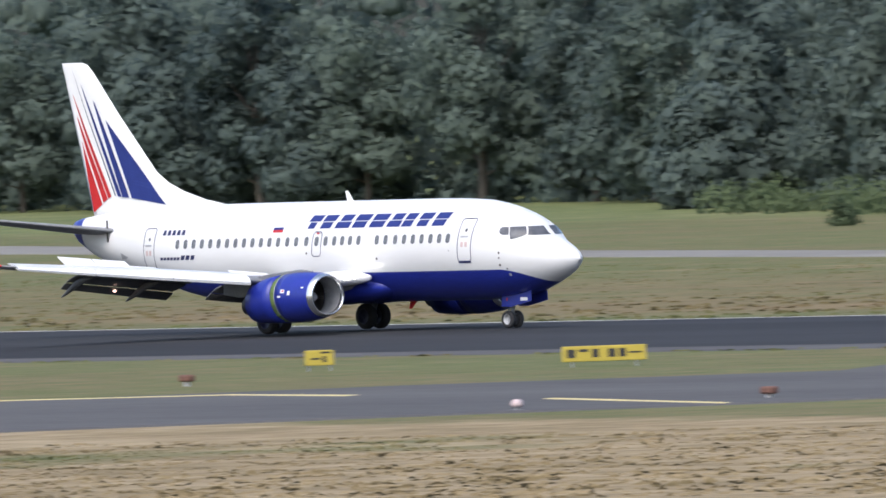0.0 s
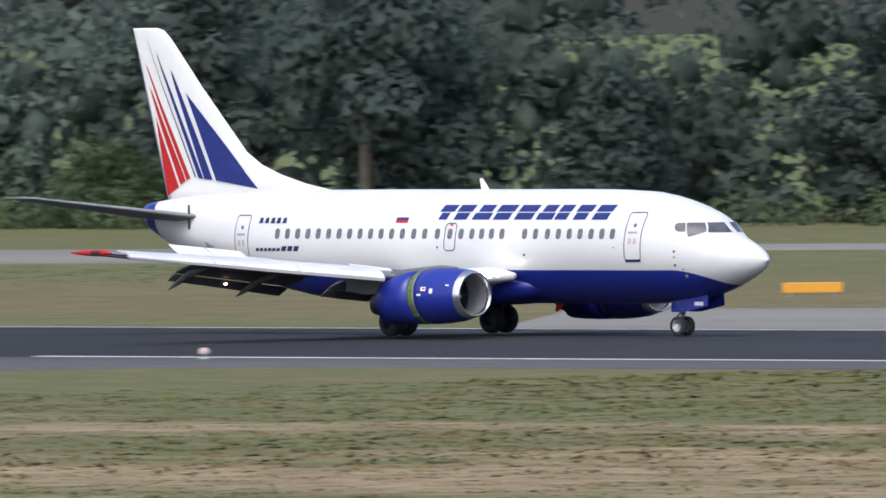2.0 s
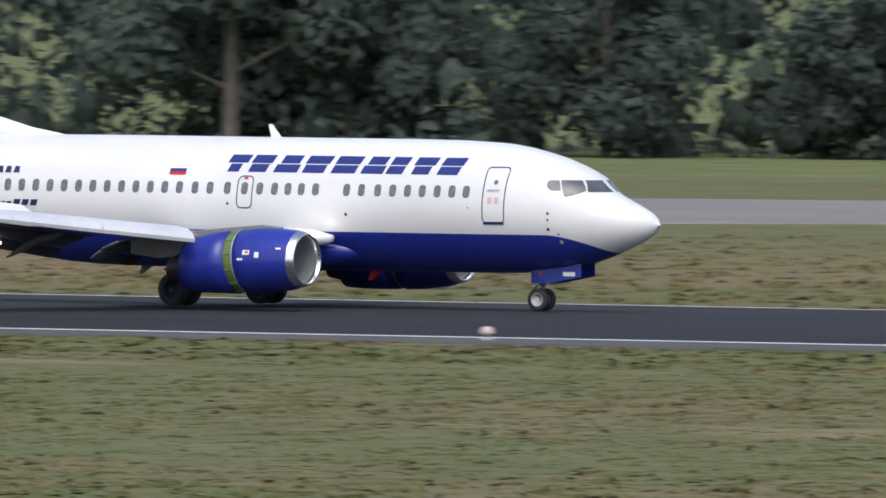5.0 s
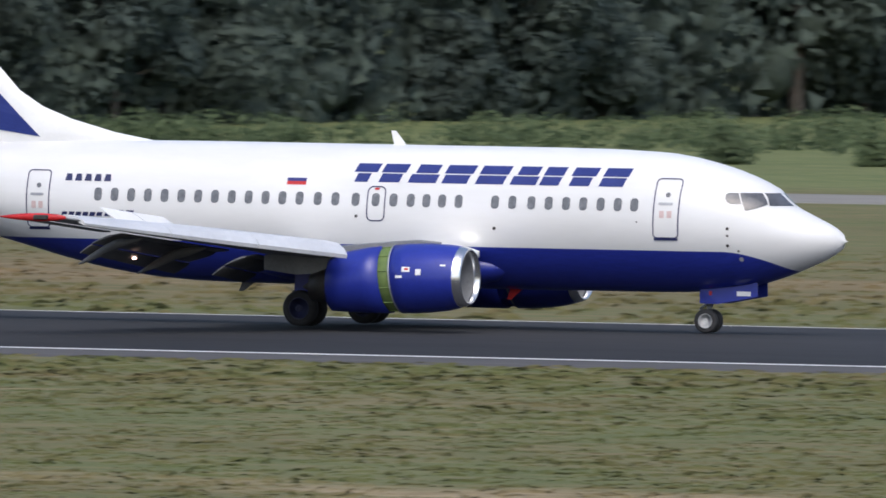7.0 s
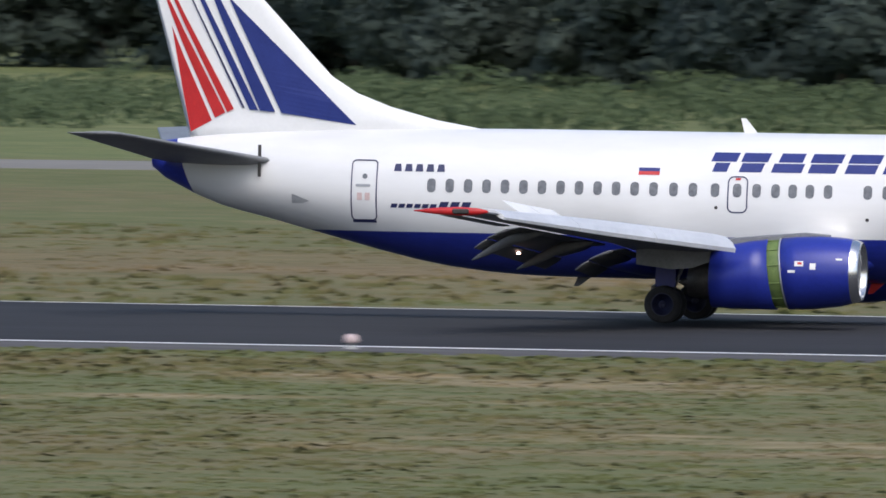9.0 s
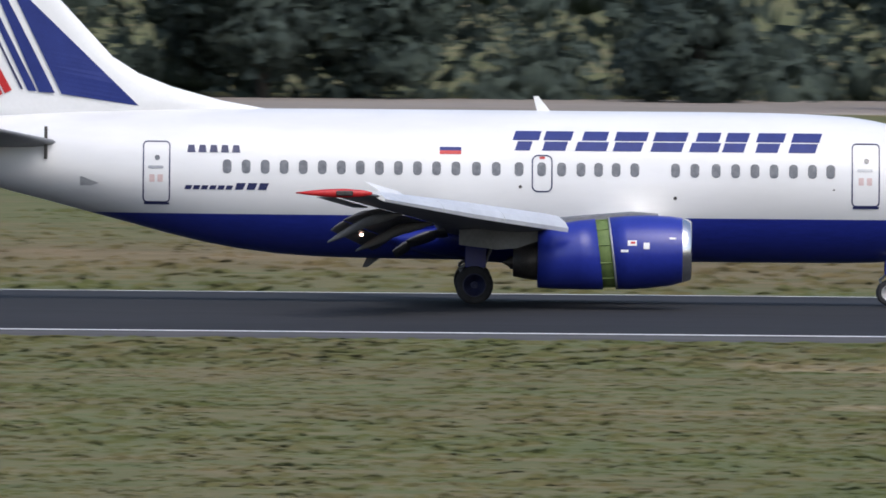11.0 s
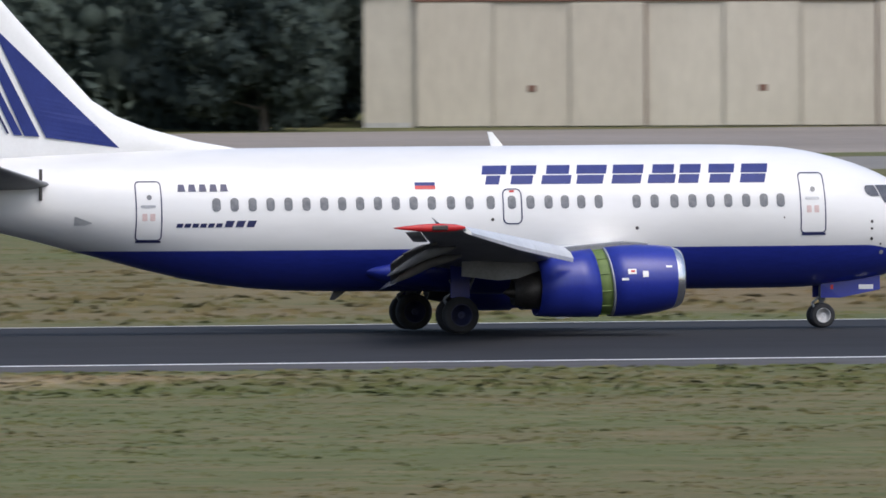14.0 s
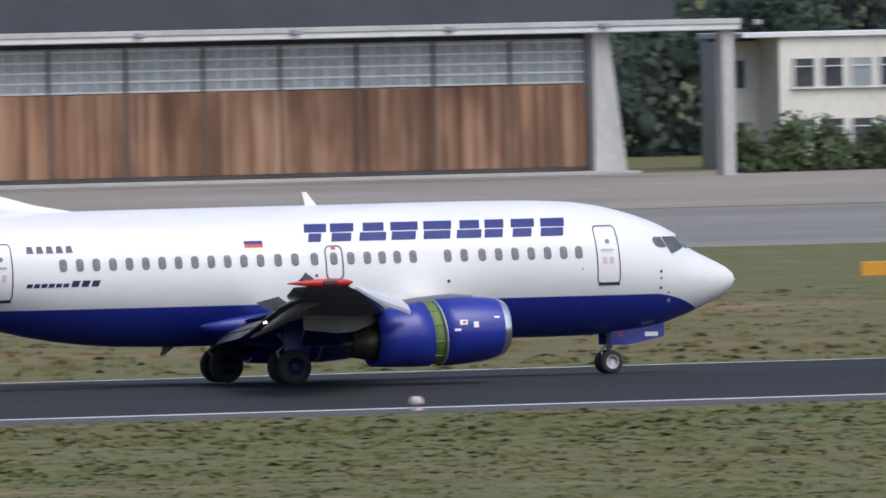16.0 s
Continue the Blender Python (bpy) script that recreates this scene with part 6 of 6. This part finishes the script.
sign(-538.6, 495.6, 1.05, 0.55, M_SIGNY, "small yellow airfield sign with black marks", SMALL, 46)
sign(-523.2, 495.2, 3.0, 0.55, M_SIGNY, "long yellow airfield sign with black marks", BARS, 46)
sign(-445.2, 440, 2.15, 0.52, M_SIGNR, "red airfield sign with white marks", ((0.12, 0.36, 0.28, 0.72, M_OFFICE), (0.44, 0.70, 0.28, 0.72, M_OFFICE), (0.76, 0.99, 0.02, 0.98, M_BLACK), (0.79, 0.96, 0.18, 0.82, M_SIGNY)), 45)
sign(-450.1, 574.8, 1.1, 0.5, M_SIGNY, "small yellow airfield sign with black marks", SMALL, 38)
sign(-435.3, 646, 0.9, 0.4, M_SIGNY, "small yellow airfield sign with black marks", SMALL, 34)
sign(318.3, 774.6, 3.4, 0.6, M_SIGNY, "long yellow airfield sign with black marks", BARS, -22)
sign(-520.8, 626.4, 2.4, 0.42, M_ORANGE, "low orange marker board on the grass", (), 39)
sign(-449.0, 604.5, 3.2, 0.42, M_ORANGE, "low orange marker board on the grass", (), 36)
sign(-439.3, 647, 4.6, 0.42, M_ORANGE, "low orange marker board on the grass", (), 35)
sign(318.2, 698.6, 3.4, 0.55, M_ORANGE, "low orange marker board on the grass", (), -23)


def runway_light():
    s = thing("runway_light", (0, 0, -300), "small pale elevated runway edge light", "runway light", "runway edge lights")
    bm = bmesh.new()
    tube(bm, (0, 0, -0.2), (0, 0, 0.05), 0.20, 0.16, 12)
    tube(bm, (0, 0, 0.05), (0, 0, 0.16), 0.06, 0.06, 8)
    part("stem", bm, M_CONCRETE, s)
    part("lens", loft(bmesh.new(), [[(r * math.cos(a), r * math.sin(a), z) for a in [2 * math.pi * i / 12 for i in range(12)]] for z, r in ((0.14, 0.17), (0.2, 0.19), (0.32, 0.17), (0.38, 0.08))]), M_LAMPPINK, s, "pale pinkish glass", True)
    return s


rl = runway_light()
for k in range(0, 13):
    x = -458.6 + 61.81 * k
    copy_thing(rl, pose(x, RUNWAY_Y - 24.6, G))
    copy_thing(rl, pose(x, RUNWAY_Y + 30.5, G))
for x, y in ((-469.2, 440.2), (-612, 700), (258, 640)):
    copy_thing(rl, pose(x, y, G))
drop(rl)


def taxi_light(x, y):
    s = thing("taxiway_light", (x, y, G), "low brown taxiway edge marker on a pale base", "taxiway light", "taxiway markers")
    bm = bmesh.new()
    tube(bm, (0, 0, -0.2), (0, 0, 0.16), 0.12, n=10)
    part("base", bm, M_CONCRETE, s)
    part("cap", boxes((-0.26, 0.26, -0.2, 0.2, 0.16, 0.40), bevel=0.05), M_RUST, s)


for x, y in ((-524.4, 476.2), (-467.7, 449.9), (-560, 462), (-12.9, 438), (-430, 420)):
    taxi_light(x, y)


def box_truck():
    t = thing("box_truck", (-13.1, 297, G), "white box truck with rounded body edges", "truck")
    rings = []
    for y in (0.0, 0.12, 5.6, 5.72):
        i = 0.06 if y in (0.0, 5.72) else 0.0
        ring = []
        for cx, cz, a0, r in ((1.04, 3.84, 0, 0.06), (-0.62, 3.36, 90, 0.48), (-1.1, 1.2, 180, 0.02), (1.1, 1.2, 270, 0.02)):
            for k in range(6):
                a = radians(a0 + 90 * k / 5)
                ring.append((cx + (r - i) * math.cos(a), y, cz + (r - i) * math.sin(a)))
        rings.append(ring)
    part("body", loft(bmesh.new(), rings), M_BRIGHT, t)
    part("cab", boxes((-1.0, 1.0, 5.9, 7.8, 0.7, 2.9), bevel=0.15), M_BRIGHT, t)
    part("chassis", boxes((-0.9, 0.9, 0.3, 7.4, 0.55, 1.15), bevel=0.03), M_BLACK, t)
    for y in (1.3, 6.6):
        for x in (-0.95, 0.95):
            bm = bmesh.new()
            tube(bm, (x - 0.14, y, 0.45), (x + 0.14, y, 0.45), 0.45, n=18)
            part("wheel", bm, M_TYRE, t)
    for x in (-0.9, 0.9):
        part("tail_light", boxes((x - 0.08, x + 0.08, -0.04, 0.02, 1.3, 1.55), bevel=0.01), M_RED, t)


box_truck()


def grass_tufts():
    """Uneven longer grass on the near field and beyond the runway, mown short beside it."""
    g = np.random.default_rng(21)
    n = 160000
    bearing = np.radians(g.uniform(-49, 26, n))
    far = g.uniform(size=n) < 0.2
    y = np.where(far, g.uniform(569, 690, n), g.uniform(362, 516, n))
    x = y * np.tan(bearing)
    edge = np.interp(x, (-1500, -620, -540, -470, -400, -330, -290, -240, -190, -120, 1000), (29.0, 26.5, 27, 32, 32.5, 28, 27, 29, 28.5, 26, 25.6))
    keep = (far | (y < RUNWAY_Y - edge - 0.5)) & ~((x < -425) & (y < 515) & (y > 0.36 * (x + 477) + 405)) & ~((x > -580) & (x < -425) & (y > 560))
    x, y, far = x[keep], y[keep], far[keep]
    m = len(x)
    lumps = np.array([noise.noise(Vector((a * 0.55, b * 0.16, 3.1))) + 0.6 * noise.noise(Vector((a * 0.16, b * 0.05, 8.0))) for a, b in zip(x, y)])
    cap = np.where(far, 0.10, np.interp(y, (362, 470, 505, 512, 516), (0.068, 0.058, 0.036, 0.025, 0.02)))
    cap = np.where(x < -380, np.minimum(cap, 0.06), cap)
    h = cap * np.clip(0.6 + 0.6 * lumps, 0.2, 1.4) * g.uniform(0.7, 1.3, m)
    a = g.uniform(0, math.pi, m)
    w = (0.16 + 1.1 * h) * g.uniform(0.7, 1.4, m)
    verts = np.empty((m, 3, 3, 3))
    for k in range(3):
        ang = a + (k - 1) * 0.9
        ca, sa = np.abs(np.cos(ang)), np.sin(ang)
        ox, oy = x + g.normal(0, 0.15, m), y + g.normal(0, 0.3, m)
        verts[:, k, 0] = np.stack([ox - w * ca, oy - w * sa, np.full(m, GROUND_Z - 0.05)], 1)
        verts[:, k, 1] = np.stack([ox + w * ca, oy + w * sa, np.full(m, GROUND_Z - 0.05)], 1)
        verts[:, k, 2] = np.stack([ox + g.normal(0, 0.10, m), oy + g.normal(0, 0.10, m), GROUND_Z + h * g.uniform(0.7, 1.2, m)], 1)
    me = bpy.data.meshes.new("grass")
    me.from_pydata(verts.reshape(-1, 3).tolist(), [], np.arange(m * 9).reshape(-1, 3).tolist())
    me.materials.append(M_TUFT)
    # soft blades: they catch the sky as the turf does
    lean = np.repeat(g.normal(0, 0.06, (m * 3, 3)) + np.array([0, -0.30, 1.0]), 3, axis=0)
    soften(me, (lean / np.linalg.norm(lean, axis=1)[:, None]).tolist())
    tagged(new("grass", me), "uneven olive and rust-brown tufts of airfield grass", "grass", kind="stuff")


grass_tufts()


def gliding_bird():
    """A dark bird low over the field, wings held up in a shallow V."""
    b = thing("bird", (0, 0, 0), "small dark bird gliding low over the field", "bird")
    n = 10
    prof = ((0.13, 0.004), (0.11, 0.018), (0.085, 0.026), (0.05, 0.034), (-0.02, 0.040), (-0.08, 0.026), (-0.12, 0.012))
    part("body", loft(bmesh.new(), [[(x, r * math.cos(2 * math.pi * k / n), r * math.sin(2 * math.pi * k / n)) for k in range(n)] for x, r in prof]), M_BLACK, b, smooth=True)
    part("tail_feathers", boxes((-0.21, -0.10, -0.030, 0.030, -0.006, 0.006), bevel=0.004), M_BLACK, b)
    for s in (-1, 1):
        rings = [[(xf, s * y, z), (xf - 0.25 * c, s * y, z + 0.012), (xf - c, s * y, z), (xf - 0.3 * c, s * y, z - 0.008)] for y, xf, c, z in ((0.02, 0.06, 0.11, 0.01), (0.13, 0.085, 0.11, 0.05), (0.24, 0.03, 0.08, 0.075), (0.33, -0.06, 0.02, 0.085))]
        part("wing", loft(bmesh.new(), rings), M_BLACK, b)
    return b


bird = gliding_bird()


def motions():
    """The airliner slows down along the runway's middle line."""
    c = (-122.563128, 413.468474, -48.0613671, -4.97574243, -0.0393796)
    # small drift along the runway, and the heading as the crab is taken out
    drift = [-0.13, -0.12, -0.13, -0.16, -0.15, -0.14, -0.12, -0.11, -0.1, -0.08, -0.05, -0.03, -0.01, -0.0, 0.0, 0.0, -0.0, -0.0, -0.0, -0.0, -0.0, -0.01, -0.02, -0.01, 0.0, 0.0, 0.01, 0.01, 0.03, 0.04, 0.04, 0.04, 0.05]
    heading = ((0, -1.1), (1, -1.1), (1.5, -1.6), (2, -2.0), (3, -2.2), (4, -1.9), (8, -1.1), (11, -1.05), (14, -0.8), (16, -0.6))
    rows = []
    for k in range(33):
        t = k * 0.5
        yaw = float(np.interp(t, [h[0] for h in heading], [h[1] for h in heading]))
        s = (t - 8) / 8
        rows.append((t, pose(sum(q * s**i for i, q in enumerate(c)) + drift[k], RUNWAY_Y - 0.17, 0, 0, 0, yaw)))
    walk(airliner, rows)
    # the bird glides slowly in towards the south-east
    q = radians(-44.45)
    walk(bird, [(t, pose(r * math.sin(q), r * math.cos(q), EYE_Z - r * math.tan(radians(0.64)), 0, 0, -30)) for t, r in ((0.0, 470), (4.0, 435), (8.0, 400), (12.0, 365), (16.0, 330))])


motions()
